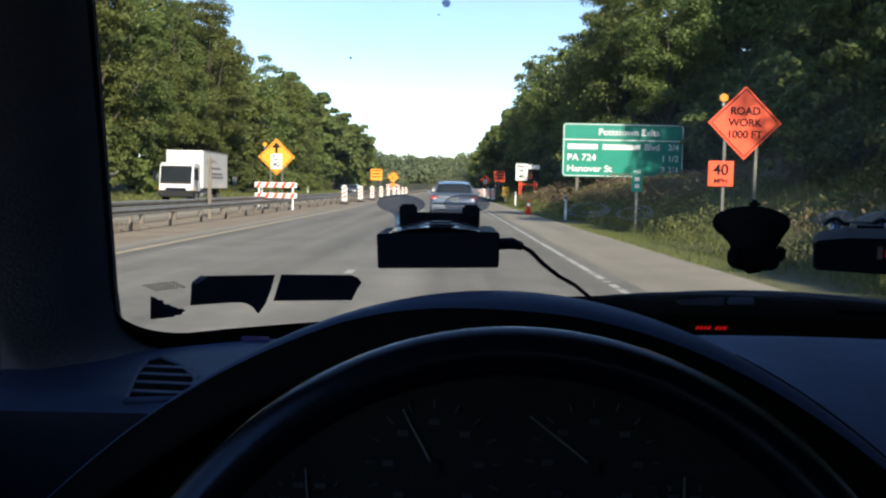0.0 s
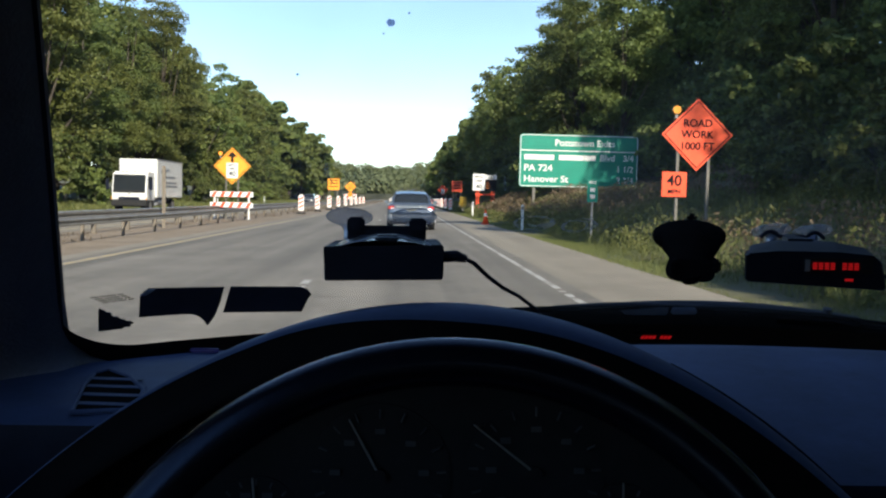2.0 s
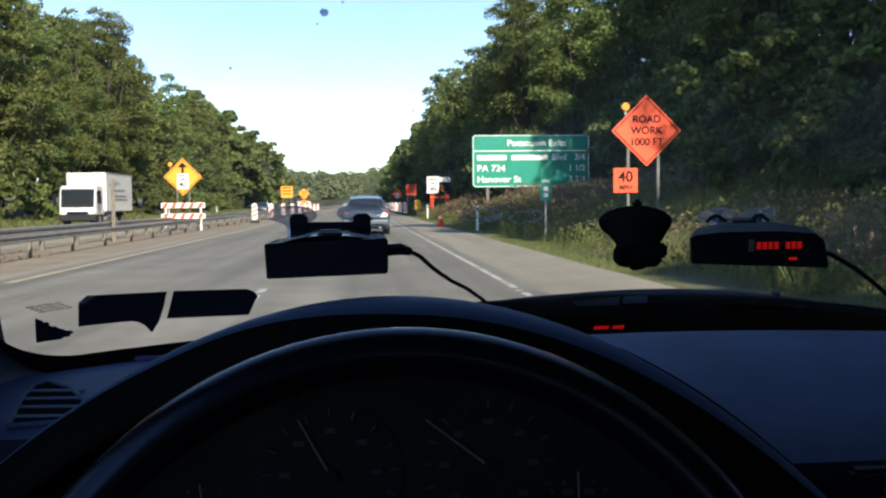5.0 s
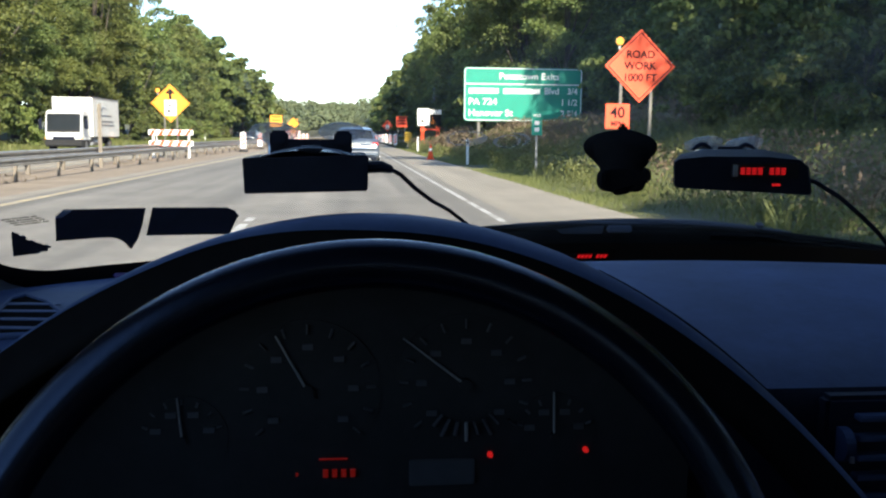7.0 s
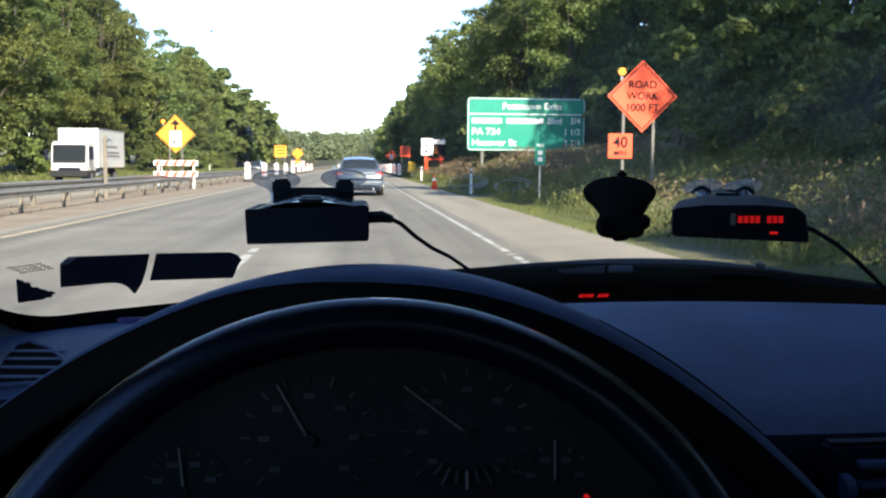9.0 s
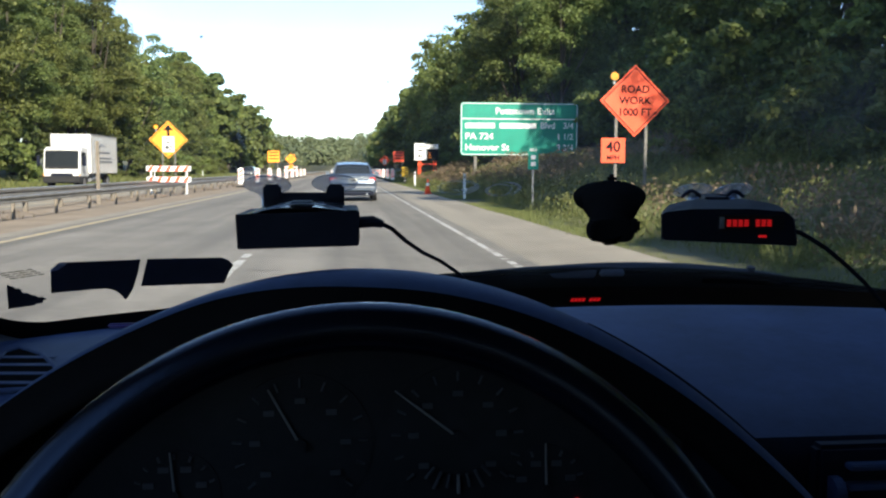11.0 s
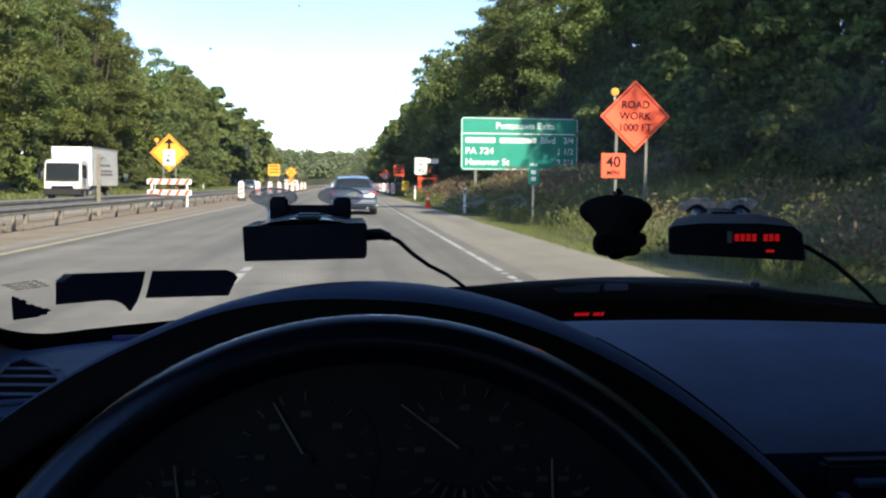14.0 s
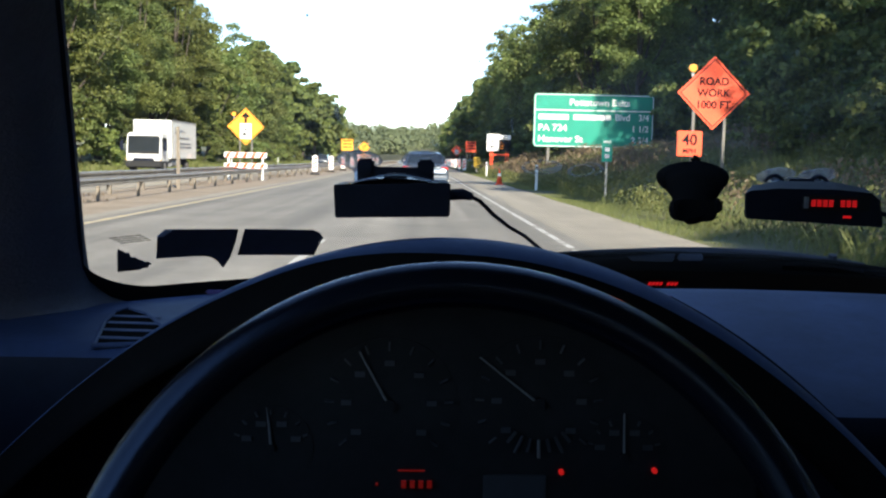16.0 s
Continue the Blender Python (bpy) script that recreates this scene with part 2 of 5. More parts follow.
M_CARGLASS = mat("dark_car_glass", (0.02, 0.024, 0.028), 0.06, vary=0.2, scale=2)
M_TYRE = mat("tyre_rubber", (0.018, 0.018, 0.018), 0.9, vary=0.3, scale=9)
M_RIM = mat("alloy_rim", (0.45, 0.45, 0.46), 0.35, 0.9, vary=0.15, scale=9)
M_TAIL = mat("red_tail_lens", (0.45, 0.012, 0.014), 0.15, vary=0.2, scale=9, coat=0.6)
M_LENS = mat("clear_lamp_lens", (0.7, 0.7, 0.68), 0.12, vary=0.15, scale=9, coat=0.6)
M_PLATE = mat("yellow_white_plate", (0.74, 0.70, 0.52), 0.4, vary=0.15, scale=8)
M_BUMPER = mat("grey_bumper_strip", (0.22, 0.23, 0.25), 0.45, 0.2, vary=0.2, scale=4)


# ---- building helpers ----
def thing(name, label, category, at=(0, 0, 0), group="", turn=0.0, kind=""):
    ob = new(name)
    ob.empty_display_size = 0.2
    ob.matrix_basis = pose(*at, 0, 0, turn)
    return tagged(ob, label, category, group, kind)


def part(name, bm, material, parent, label="", smooth=False):
    me = bpy.data.meshes.new(name)
    if smooth:
        for f in bm.faces:
            f.smooth = True
    bm.normal_update()
    bm.to_mesh(me)
    bm.free()
    me.materials.append(material)
    ob = new(name, me)
    ob.parent = parent
    return tagged(ob, label)


def setting(name, bm, material, label, category, smooth=False):
    ob = part(name, bm, material, None, smooth=smooth)
    return tagged(ob, label, category, kind="structure")


def box(x0, x1, y0, y1, z0, z1, bevel=0.0, bm=None, segs=2):
    bm = bm or bmesh.new()
    m = Matrix.Translation(((x0 + x1) / 2, (y0 + y1) / 2, (z0 + z1) / 2)) @ Matrix.Diagonal((x1 - x0, y1 - y0, z1 - z0, 1))
    made = bmesh.ops.create_cube(bm, size=1, matrix=m)
    if bevel:
        edges = {e for v in made["verts"] for e in v.link_edges}
        bmesh.ops.bevel(bm, geom=list(edges), offset=bevel, segments=segs, affect="EDGES", clamp_overlap=True)
    return bm


def rod(a, b, r0, r1=None, segs=12, bm=None):
    bm = bm or bmesh.new()
    a, b = Vector(a), Vector(b)
    q = (b - a).to_track_quat("Z", "Y").to_matrix().to_4x4()
    bmesh.ops.create_cone(bm, cap_ends=True, segments=segs, radius1=r0, radius2=r0 if r1 is None else r1, depth=(b - a).length,
                          matrix=Matrix.Translation((a + b) / 2) @ q)
    return bm


def tube(points, radii, segs=10, bm=None, squash=1.0):
    """A round bar along a line of points."""
    bm = bm or bmesh.new()
    pts = [Vector(p) for p in points]
    rings = []
    side = None
    for i, p in enumerate(pts):
        d = (pts[min(i + 1, len(pts) - 1)] - pts[max(i - 1, 0)]).normalized()
        if side is None:
            side = d.orthogonal().normalized()
        side = (side - d * side.dot(d)).normalized()
        up = d.cross(side)
        r = radii[i] if isinstance(radii, (list, tuple)) else radii
        rings.append([bm.verts.new(p + (side * math.cos(a) + up * math.sin(a) * squash) * r)
                      for a in (2 * math.pi * k / segs for k in range(segs))])
    for r0, r1 in zip(rings, rings[1:]):
        for k in range(segs):
            bm.faces.new((r0[k], r0[(k + 1) % segs], r1[(k + 1) % segs], r1[k]))
    bm.faces.new(rings[0][::-1])
    bm.faces.new(rings[-1])
    return bm


def prism(outline, axis, a0, a1, bm=None, bevel=0.0):
    """An outline of (u, v) pushed along an axis: 'x' takes (y, z), 'y' takes (x, z), 'z' takes (x, y)."""
    bm = bm or bmesh.new()
    put = {"x": lambda u, v, a: (a, u, v), "y": lambda u, v, a: (u, a, v), "z": lambda u, v, a: (u, v, a)}[axis]
    lo = [bm.verts.new(put(u, v, a0)) for u, v in outline]
    hi = [bm.verts.new(put(u, v, a1)) for u, v in outline]
    faces = [bm.faces.new(lo), bm.faces.new(hi)]
    for i in range(len(lo)):
        j = (i + 1) % len(lo)
        faces.append(bm.faces.new((lo[i], lo[j], hi[j], hi[i])))
    bmesh.ops.recalc_face_normals(bm, faces=faces)
    if bevel:
        edges = {e for f in faces for e in f.edges}
        bmesh.ops.bevel(bm, geom=list(edges), offset=bevel, segments=2, affect="EDGES", clamp_overlap=True)
    return bm


def loft(rings, bm=None, caps=True, closed=True):
    """A skin over rings of points, all of the same count."""
    bm = bm or bmesh.new()
    rows = [[bm.verts.new(p) for p in r] for r in rings]
    n = len(rows[0])
    for r0, r1 in zip(rows, rows[1:]):
        for k in range(n if closed else n - 1):
            bm.faces.new((r0[k], r0[(k + 1) % n], r1[(k + 1) % n], r1[k]))
    if caps and closed:
        bm.faces.new(rows[0][::-1])
        bm.faces.new(rows[-1])
    bmesh.ops.recalc_face_normals(bm, faces=bm.faces[:])
    return bm


def words(text, size, material, parent, at, align="CENTER", depth=0.004, name="lettering", wide=1.0):
    """Lettering that faces back along the road, with the built-in font."""
    cu = bpy.data.curves.new(name, "FONT")
    cu.body, cu.size, cu.align_x, cu.align_y, cu.extrude, cu.offset = text, size, align, "CENTER", depth, size * 0.018
    tmp = bpy.data.objects.new(name, cu)
    scene.collection.objects.link(tmp)
    me = bpy.data.meshes.new_from_object(tmp.evaluated_get(bpy.context.evaluated_depsgraph_get()))
    bpy.data.objects.remove(tmp)
    me.transform(pose(*at, 90, 0, 0) @ Matrix.Diagonal((wide, 1, 1, 1)))
    me.materials.clear()
    me.materials.append(material)
    ob = new(name, me)
    ob.parent = parent
    return ob


def sheet_mesh(name, verts, faces, material, smooth=False):
    me = bpy.data.meshes.new(name)
    verts, faces = np.asarray(verts, np.float32), np.asarray(faces, np.int32)
    n, k = faces.shape
    me.vertices.add(len(verts))
    me.vertices.foreach_set("co", verts.ravel())
    me.loops.add(n * k)
    me.loops.foreach_set("vertex_index", faces.ravel())
    me.polygons.add(n)
    me.polygons.foreach_set("loop_start", np.arange(0, n * k, k, dtype=np.int32))
    me.update(calc_edges=True)
    if smooth:
        me.polygons.foreach_set("use_smooth", np.ones(n, bool))
    me.materials.append(material)
    return me


def rounded(w, h, r, n=5):
    """Outline of a rounded rectangle about the origin."""
    out = []
    for cx, cy, a0 in ((w / 2 - r, h / 2 - r, 0), (-w / 2 + r, h / 2 - r, 90), (-w / 2 + r, -h / 2 + r, 180), (w / 2 - r, -h / 2 + r, 270)):
        for k in range(n + 1):
            a = radians(a0 + 90 * k / n)
            out.append((cx + r * math.cos(a), cy + r * math.sin(a)))
    return out


# ---- the car that the camera rides in ----
CAR_X = 0.37     # the car's middle line


def base_y(x):
    """How far forward the windscreen's foot lies at x."""
    return 1.2 - 0.36 * ((x - CAR_X) / 0.75) ** 2


def on_glass(x, z, lift=0.0):
    """A point of the windscreen's inner face; lift: metres towards the cabin."""
    return Vector((x, base_y(x) - (z - 1.01) / 0.62 - 0.53 * lift, z - 0.85 * lift))


def glass_patch(outline, lift, bm=None, thick=0.0006):
    """A thin flat shape of (x, z) stuck on the inside of the windscreen."""
    bm = bm or bmesh.new()
    top = [bm.verts.new(on_glass(x, z, lift + thick)) for x, z in outline]
    low = [bm.verts.new(on_glass(x, z, lift)) for x, z in outline]
    bm.faces.new(top)
    bm.faces.new(low[::-1])
    for i in range(len(top)):
        j = (i + 1) % len(top)
        bm.faces.new((top[i], low[i], low[j], top[j]))
    bmesh.ops.recalc_face_normals(bm, faces=bm.faces[:])
    return bm


def glass_half(z):
    return 0.7125 - 0.41 * (z - 1.0)


# windscreen
pane = thing("windscreen", "raked clear car windscreen with specks and smears", "windscreen", kind="structure")
NU, NV = 40, 12
glass_rows = []
for lift in (0.0, -0.005):
    for j in range(NV + 1):
        z = 0.965 + 0.475 * j / NV
        glass_rows.append([on_glass(CAR_X + glass_half(z) * (2 * i / NU - 1), z, lift) for i in range(NU + 1)])
glass_bm = loft(glass_rows[:NV + 1], closed=False)
loft(glass_rows[NV + 1:], glass_bm, closed=False)
part("pane", glass_bm, M_GLASS, pane, smooth=True).visible_shadow = False


def frit_top(x):
    d = x - 0.17
    return 1.0050 - 0.01 * d * d if d > 0 else 1.0050 + 0.0090 * min(1.0, -d / 0.30)


# black band round the lower edge, with rounded corners running up the sides
band_in, band_out = [], []
for i in range(13):
    z = 1.42 - (1.42 - 1.045) * i / 12
    x = -0.3385 + 0.41 * (z - 1.0)
    band_in.append((x, z))
    band_out.append((x - 0.03, z))
for i in range(1, 13):
    a = math.pi / 2 * i / 12
    band_in.append((-0.276 - 0.044 * math.cos(a), 1.045 - 0.0315 * math.sin(a)))
    band_out.append((-0.350 + 0.074 * (i / 12) ** 2, 1.045 - 0.090 * min(1.0, i / 8)))
for i in range(1, 56):
    x = -0.276 + (CAR_X + 0.72 + 0.276) * i / 55
    band_in.append((x, frit_top(x)))
    band_out.append((x, 0.955))
frit_rows = [[on_glass(p[0] + (q[0] - p[0]) * v, p[1] + (q[1] - p[1]) * v, 0.002) for p, q in zip(band_in, band_out)] for v in (1, 0.5, 0)]
part("edge_band", loft(frit_rows, closed=False), M_FRIT, pane, "black ceramic edge band")
rng = random.Random(5)
for cx, cz, r in ((-0.023, 1.290, 0.0032), (-0.010, 1.2965, 0.0007), (-0.028, 1.284, 0.0006), (-0.09, 1.255, 0.0010), (0.045, 1.235, 0.0008)):
    blot = [(cx + r * rng.uniform(0.6, 1.2) * math.cos(a), cz + 0.7 * r * rng.uniform(0.6, 1.2) * math.sin(a)) for a in (k * math.pi / 7 for k in range(14))]
    part("dirt_speck", glass_patch(blot, 0.0012), M_SPECK, pane, "dark dried speck of dirt")


def cup_mark(cx, cz, rx, rz, wide, a0=0, a1=360):
    """A flat, uneven ring or crescent of dust where a cup once sat."""
    bm, rows = bmesh.new(), []
    n = int(abs(a1 - a0) / 9)
    for k in range(n + 1):
        a = radians(a0 + (a1 - a0) * k / n)
        w = wide * (0.75 + 0.5 * noise.noise((3 * math.cos(a), 3 * math.sin(a), cx * 90)))
        if a1 - a0 < 360:
            w *= math.sin(math.pi * k / n) + 0.05
        rows.append([bm.verts.new(on_glass(cx + rx * q * math.cos(a), cz + rz * q * math.sin(a), 0.0012)) for q in (1 - w, 1 + 0.15 * w)])
    for p, q in zip(rows, rows[1:]):
        bm.faces.new((p[0], p[1], q[1], q[0]))
    part("cup_mark", bm, M_RING, pane, "pale ring mark of a suction cup")


cup_mark(0.1255, 1.1443, 0.0225, 0.0078, 0.24)
cup_mark(0.1310, 1.1455, 0.0150, 0.0055, 0.75, 190, 400)
cup_mark(0.1712, 1.1413, 0.0150, 0.0068, 0.30)
cup_mark(0.1770, 1.1425, 0.0190, 0.0078, 0.34, -70, 110)
for line in (((-0.0780, 1.1960), (-0.0805, 1.1895), (-0.0770, 1.1820), (-0.0735, 1.1785), (-0.0755, 1.1850), (-0.0762, 1.1955)),
             ((0.0825, 1.1900), (0.0838, 1.1820), (0.0862, 1.1765), (0.0878, 1.1770), (0.0862, 1.1830), (0.0842, 1.1905))):
    part("smear", glass_patch(line, 0.0012), M_SMEAR, pane, "pale streak of dirt")

# stickers in the lower corner
st = thing("inspection_sticker", "dark back of a torn inspection sticker on the windscreen", "sticker")
part("backing", glass_patch([(-0.2545, 1.072), (-0.246, 1.0785), (-0.186, 1.0762), (-0.1935, 1.060), (-0.203, 1.043), (-0.2115, 1.0322), (-0.2130, 1.0308), (-0.2142, 1.0322),
                             (-0.2150, 1.0375), (-0.2168, 1.0415), (-0.2195, 1.0445), (-0.2235, 1.0462), (-0.232, 1.0468), (-0.265, 1.0465)], 0.001), M_STICKER, st)
part("peeled_corner", glass_patch([(-0.2545, 1.072), (-0.246, 1.0785), (-0.2405, 1.0782), (-0.2495, 1.0722)], 0.0022), M_STICKER_EDGE, st, "pale peeled corner")
st = thing("inspection_sticker", "dark back of a rectangular inspection sticker on the windscreen", "sticker")
part("backing", glass_patch([(-0.1805, 1.0762), (-0.117, 1.0725), (-0.111, 1.0685), (-0.1085, 1.0625), (-0.1125, 1.057), (-0.1215, 1.0405), (-0.1955, 1.0455)], 0.001), M_STICKER, st)
st = thing("torn_sticker", "small torn dark scrap of sticker on the windscreen", "sticker")
part("scrap", glass_patch([(-0.3005, 1.0335), (-0.2958, 1.0450), (-0.2905, 1.0575), (-0.2890, 1.0598), (-0.2876, 1.0570), (-0.2868, 1.0582), (-0.2860, 1.0545), (-0.2838, 1.0550), (-0.2828, 1.0525),
                           (-0.2842, 1.0512), (-0.2826, 1.0488), (-0.2808, 1.0494), (-0.2790, 1.0462), (-0.2762, 1.0448), (-0.2758, 1.0430), (-0.2728, 1.0432), (-0.2712, 1.0400), (-0.2740, 1.0392), (-0.2752, 1.0362), (-0.2800, 1.0362), (-0.2822, 1.0345)], 0.001), M_STICKER, st)
st = thing("printed_glass_mark", "faint grey printed maker's mark on the windscreen", "glass mark")
mark = bmesh.new()
for k in range(4):
    z, u = 1.0712 - 0.0021 * k, -0.290 + 0.0018 * k
    for w, gap in ((0.0060, 0.0010), (0.0038, 0.0007), (0.0070, 0.0012), (0.0042, 0.0)):
        rise = 0.095 * (u + 0.290)
        glass_patch([(u, z + rise), (u + w, z + rise + 0.095 * w), (u + w, z + rise + 0.095 * w + 0.0006), (u, z + rise + 0.0006)], 0.001, mark)
        u += w + gap
part("print_bar", mark, M_PRINT, st)

# dashboard: one padded surface across the car
def dash_edge(x):
    k = min(1.0, max(0.0, (x + 0.25) / 0.35))
    return base_y(x) - 0.012 - 0.125 * k * k * (3 - 2 * k)


dash = thing("dashboard", "dark blue-black padded car dashboard under the windscreen", "dashboard")
dash_rows, face_rows = [], []
for i in range(61):
    x = -0.40 + 1.56 * i / 60
    k = min(1.0, max(0.0, (x + 0.15) / 0.35))
    k = k * k * (3 - 2 * k)
    ye = dash_edge(x)
    row = [(x, ye + 0.03, 0.955), (x, ye + 0.012, 0.993), (x, ye, 0.999)]
    for j in range(1, 15):
        u = j / 14
        drop = 0.010 * (1 - k) + 0.052 * k
        row.append((x, ye + (0.735 - ye) * u, 1.0 - drop * u ** 1.7))
    row.append((x, 0.715, row[-1][2] - 0.008))
    dash_rows.append(row)
    face_rows.append([row[-1], (x, 0.706, 0.926), (x, 0.72, 0.86), (x, 0.78, 0.70), (x, 0.86, 0.45)])
part("pad", loft(dash_rows, closed=False), M_DASH, dash, smooth=True)
part("lower_face", loft(face_rows, closed=False), M_BLACK_PLASTIC, dash, "black lower dashboard face", smooth=True)

# arched hood over the instruments
def hood_z(x):
    return 1.0925 - 1.53 * (x - 0.0195) ** 2


hood_rows, lip_rows = [], []
for i in range(65):
    x = -0.37 + 0.78 * i / 64
    z = hood_z(x)
    # padded top that rolls over towards the driver, then falls away to the pad behind
    # k narrows the lit top to the left; the black lip paints its shade
    k = min(1.0, max(0.0, (x + 0.10) / 0.14))
    k = 0.32 + 0.48 * k * k * (3 - 2 * k) - 0.22 * min(1.0, max(0.0, (-0.13 - x) / 0.10))
    top = [(x, 0.638 - 0.0275 * k, z - 0.0125 * k), (x, 0.638 - 0.0255 * k, z - 0.0095 * k), (x, 0.638 - 0.0215 * k, z - 0.0060 * k), (x, 0.638 - 0.014 * k, z - 0.0026 * k), (x, 0.638, z - 0.0002), (x, 0.655, z - 0.0012)]
    top += [(x, yb, min(zb, z - (1.16 - z) * (yb / 0.64 - 1) - 0.003)) for yb, zb in ((0.74, 1.2), (0.84, 1.05), (0.93, 0.985))]
    hood_rows.append(top)
    lip_rows.append([(x, 0.700, z - 0.046), (x, 0.640, z - 0.043), (x, 0.616, z - 0.034), (x, 0.636 - 0.0275 * k, z - 0.024), top[0]])
part("instrument_hood", loft(hood_rows, closed=False), M_HOOD, dash, "dark padded arched instrument hood", smooth=True)
part("hood_lip", loft(lip_rows, closed=False), M_MATTE, dash, "inner lip of the hood, its shade put in as matte black", smooth=True)
# the seam's shadow laid on as a thin dark tube
part("hood_seam", tube([(x, 0.647, hood_z(x) - 0.0002) for x in (0.185 + 0.195 * i / 20 for i in range(21))], [0.0005 + 0.0016 * math.sin(math.pi * i / 20) for i in range(21)], 8), M_MATTE, dash, "dark line for the shadow gap between hood and pad")
# demister vent on the pad's corner
vent_line = [(-0.272, 0.726), (-0.288, 0.798), (-0.293, 0.840), (-0.284, 0.855), (-0.257, 0.829), (-0.233, 0.787), (-0.2275, 0.757), (-0.231, 0.733)]


def on_pad(bm):
    """Lets a flat piece follow the pad's fall towards the driver."""
    for v in bm.verts:
        v.co.z -= 0.010 * max(0.0, (0.934 - v.co.y) / 0.199) ** 1.7
    return bm


vent = part("corner_vent", on_pad(prism(vent_line, "z", 0.9975, 1.0012)), M_MATTE, dash, "triangular slatted demister vent")
for k in range(4):
    y = 0.748 + 0.025 * k
    x0 = -0.2735 - 0.20 * (y - 0.742)
    x1 = -0.2295 - 0.10 * max(0.0, y - 0.775) - 6.0 * max(0.0, y - 0.785) ** 2
    part("slat", on_pad(prism([(x0, y - 0.0035), (x1, y - 0.0065), (x1, y - 0.0005), (x0, y + 0.0030)], "z", 1.0010, 1.0018)), M_DASH, vent)
part("vent_rim", on_pad(tube([(x, y, 1.0004) for x, y in vent_line + vent_line[:2]], 0.0024, 8)), M_DASH, vent)

# centre air vent with slats and a thumb wheel
cv = part("centre_vent", box(0.392, 0.60, 0.694, 0.712, 0.842, 0.938, 0.004), M_BLACK_PLASTIC, dash, "black slatted centre air vent")
for k in range(5):
    z = 0.856 + 0.0165 * k
    part("slat", box(0.415, 0.592, 0.684, 0.698, z - 0.0025, z + 0.0025, 0.001), M_HOOD, cv)
part("thumb_wheel", rod((0.4005, 0.690, 0.900), (0.4085, 0.690, 0.900), 0.014, segs=20), M_DASH, cv)
part("thumb_mark", box(0.4035, 0.4065, 0.6745, 0.6770, 0.889, 0.894), M_NEEDLE, cv)

# instrument cluster
cl = thing("instrument_cluster", "dark instrument cluster with pale needles and dim red lamps", "instrument cluster")
part("face", prism([(-0.24, 0.84)] + [(x, hood_z(x) - 0.044) for x in (-0.24 + 0.52 * k / 16 for k in range(17))] + [(0.28, 0.84)], "y", 0.702, 0.709), M_DIAL, cl)


def dial(cx, cz, r, marks, a0, a1, tip):
    part("dial", rod((cx, 0.7015, cz), (cx, 0.7005, cz), r, segs=40), M_DIAL, cl)
    for k in range(marks):
        a = radians(a0 + (a1 - a0) * k / (marks - 1))
        c, s = math.cos(a), math.sin(a)
        part("dial_mark", rod((cx + r * 0.80 * c, 0.6985, cz + r * 0.80 * s), (cx + r * 0.93 * c, 0.6985, cz + r * 0.93 * s), 0.0011, segs=6), M_DIALMARK, cl)
        if k % 2 == 0:
            part("dial_figure", box(cx + r * 0.62 * c - 0.004, cx + r * 0.62 * c + 0.004, 0.6975, 0.6988, cz + r * 0.62 * s - 0.0022, cz + r * 0.62 * s + 0.0022), M_DIALMARK, cl)
    part("needle", rod((cx, 0.697, cz), tip, 0.0011, 0.0008, segs=8), M_NEEDLE, cl, "thin pale needle")
    part("needle_hub", rod((cx, 0.700, cz), (cx, 0.6955, cz), r * 0.09, segs=20), M_DIAL, cl)


dial(-0.026, 0.950, 0.056, 13, -40, 220, (-0.050, 0.697, 0.994))
dial(0.096, 0.953, 0.056, 13, -40, 220, (0.047, 0.697, 0.991))
dial(-0.121, 0.914, 0.034, 7, 20, 160, (-0.124, 0.697, 0.947))
dial(0.167, 0.910, 0.034, 7, 20, 160, (0.166, 0.697, 0.946))
for k in range(7):
    a = radians(232 + 13 * k)
    c0, s0 = math.cos(a), math.sin(a)
    part("economy_mark", rod((0.096 + 0.030 * c0, 0.6970, 0.953 + 0.030 * s0), (0.096 + (0.041 + 0.004 * (k % 2)) * c0, 0.6970, 0.953 + (0.041 + 0.004 * (k % 2)) * s0), 0.0014, segs=6), M_NEEDLE if k == 3 else M_DIALMARK, cl)
part("trip_display", box(0.052, 0.104, 0.6975, 0.7005, 0.872, 0.893, 0.001), M_DIALMARK, cl)
for k, (x, w) in enumerate(((-0.013, 0.004), (-0.006, 0.004), (0.001, 0.004), (0.008, 0.004))):
    part("display_bar", box(x - w / 2, x + w / 2, 0.6965, 0.6985, 0.8815, 0.8875), M_RED_DIM, cl)
part("display_bar", box(-0.018, 0.004, 0.6965, 0.6985, 0.8955, 0.8965), M_RED_DIM, cl)
for x, z in ((0.116, 0.896), (0.193, 0.898), (-0.035, 0.884)):
    part("warning_lamp", rod((x, 0.700, z), (x, 0.6965, z), 0.0022 if x > 0 else 0.0010, segs=14), M_RED_LAMP if x > 0 else M_RED_DIM, cl, "small red warning lamp")

# steering wheel
TILT = 25.0
WR, WX = 0.1865, 0.018
wheel = thing("steering_wheel", "dark leather-covered steering wheel with a rounded rim", "steering wheel")
wheel.matrix_basis = Matrix.Translation((WX, 0.470 - math.sin(radians(TILT)) * WR, 1.0895 - 0.008 - math.cos(radians(TILT)) * WR)) @ pose(0, 0, 0, -TILT, 0, 0)
# local: x across, z up in the wheel's plane, -y towards the driver
part("rim", tube([(WR * math.cos(a), 0, WR * math.sin(a)) for a in (k * math.pi / 48 for k in range(97))], 0.0125, 18), M_WHEEL, wheel, smooth=True)
part("hub", prism(rounded(0.15, 0.12, 0.045), "y", 0.005, 0.045, bevel=0.008), M_WHEEL, wheel, "dark hub pad", smooth=False)
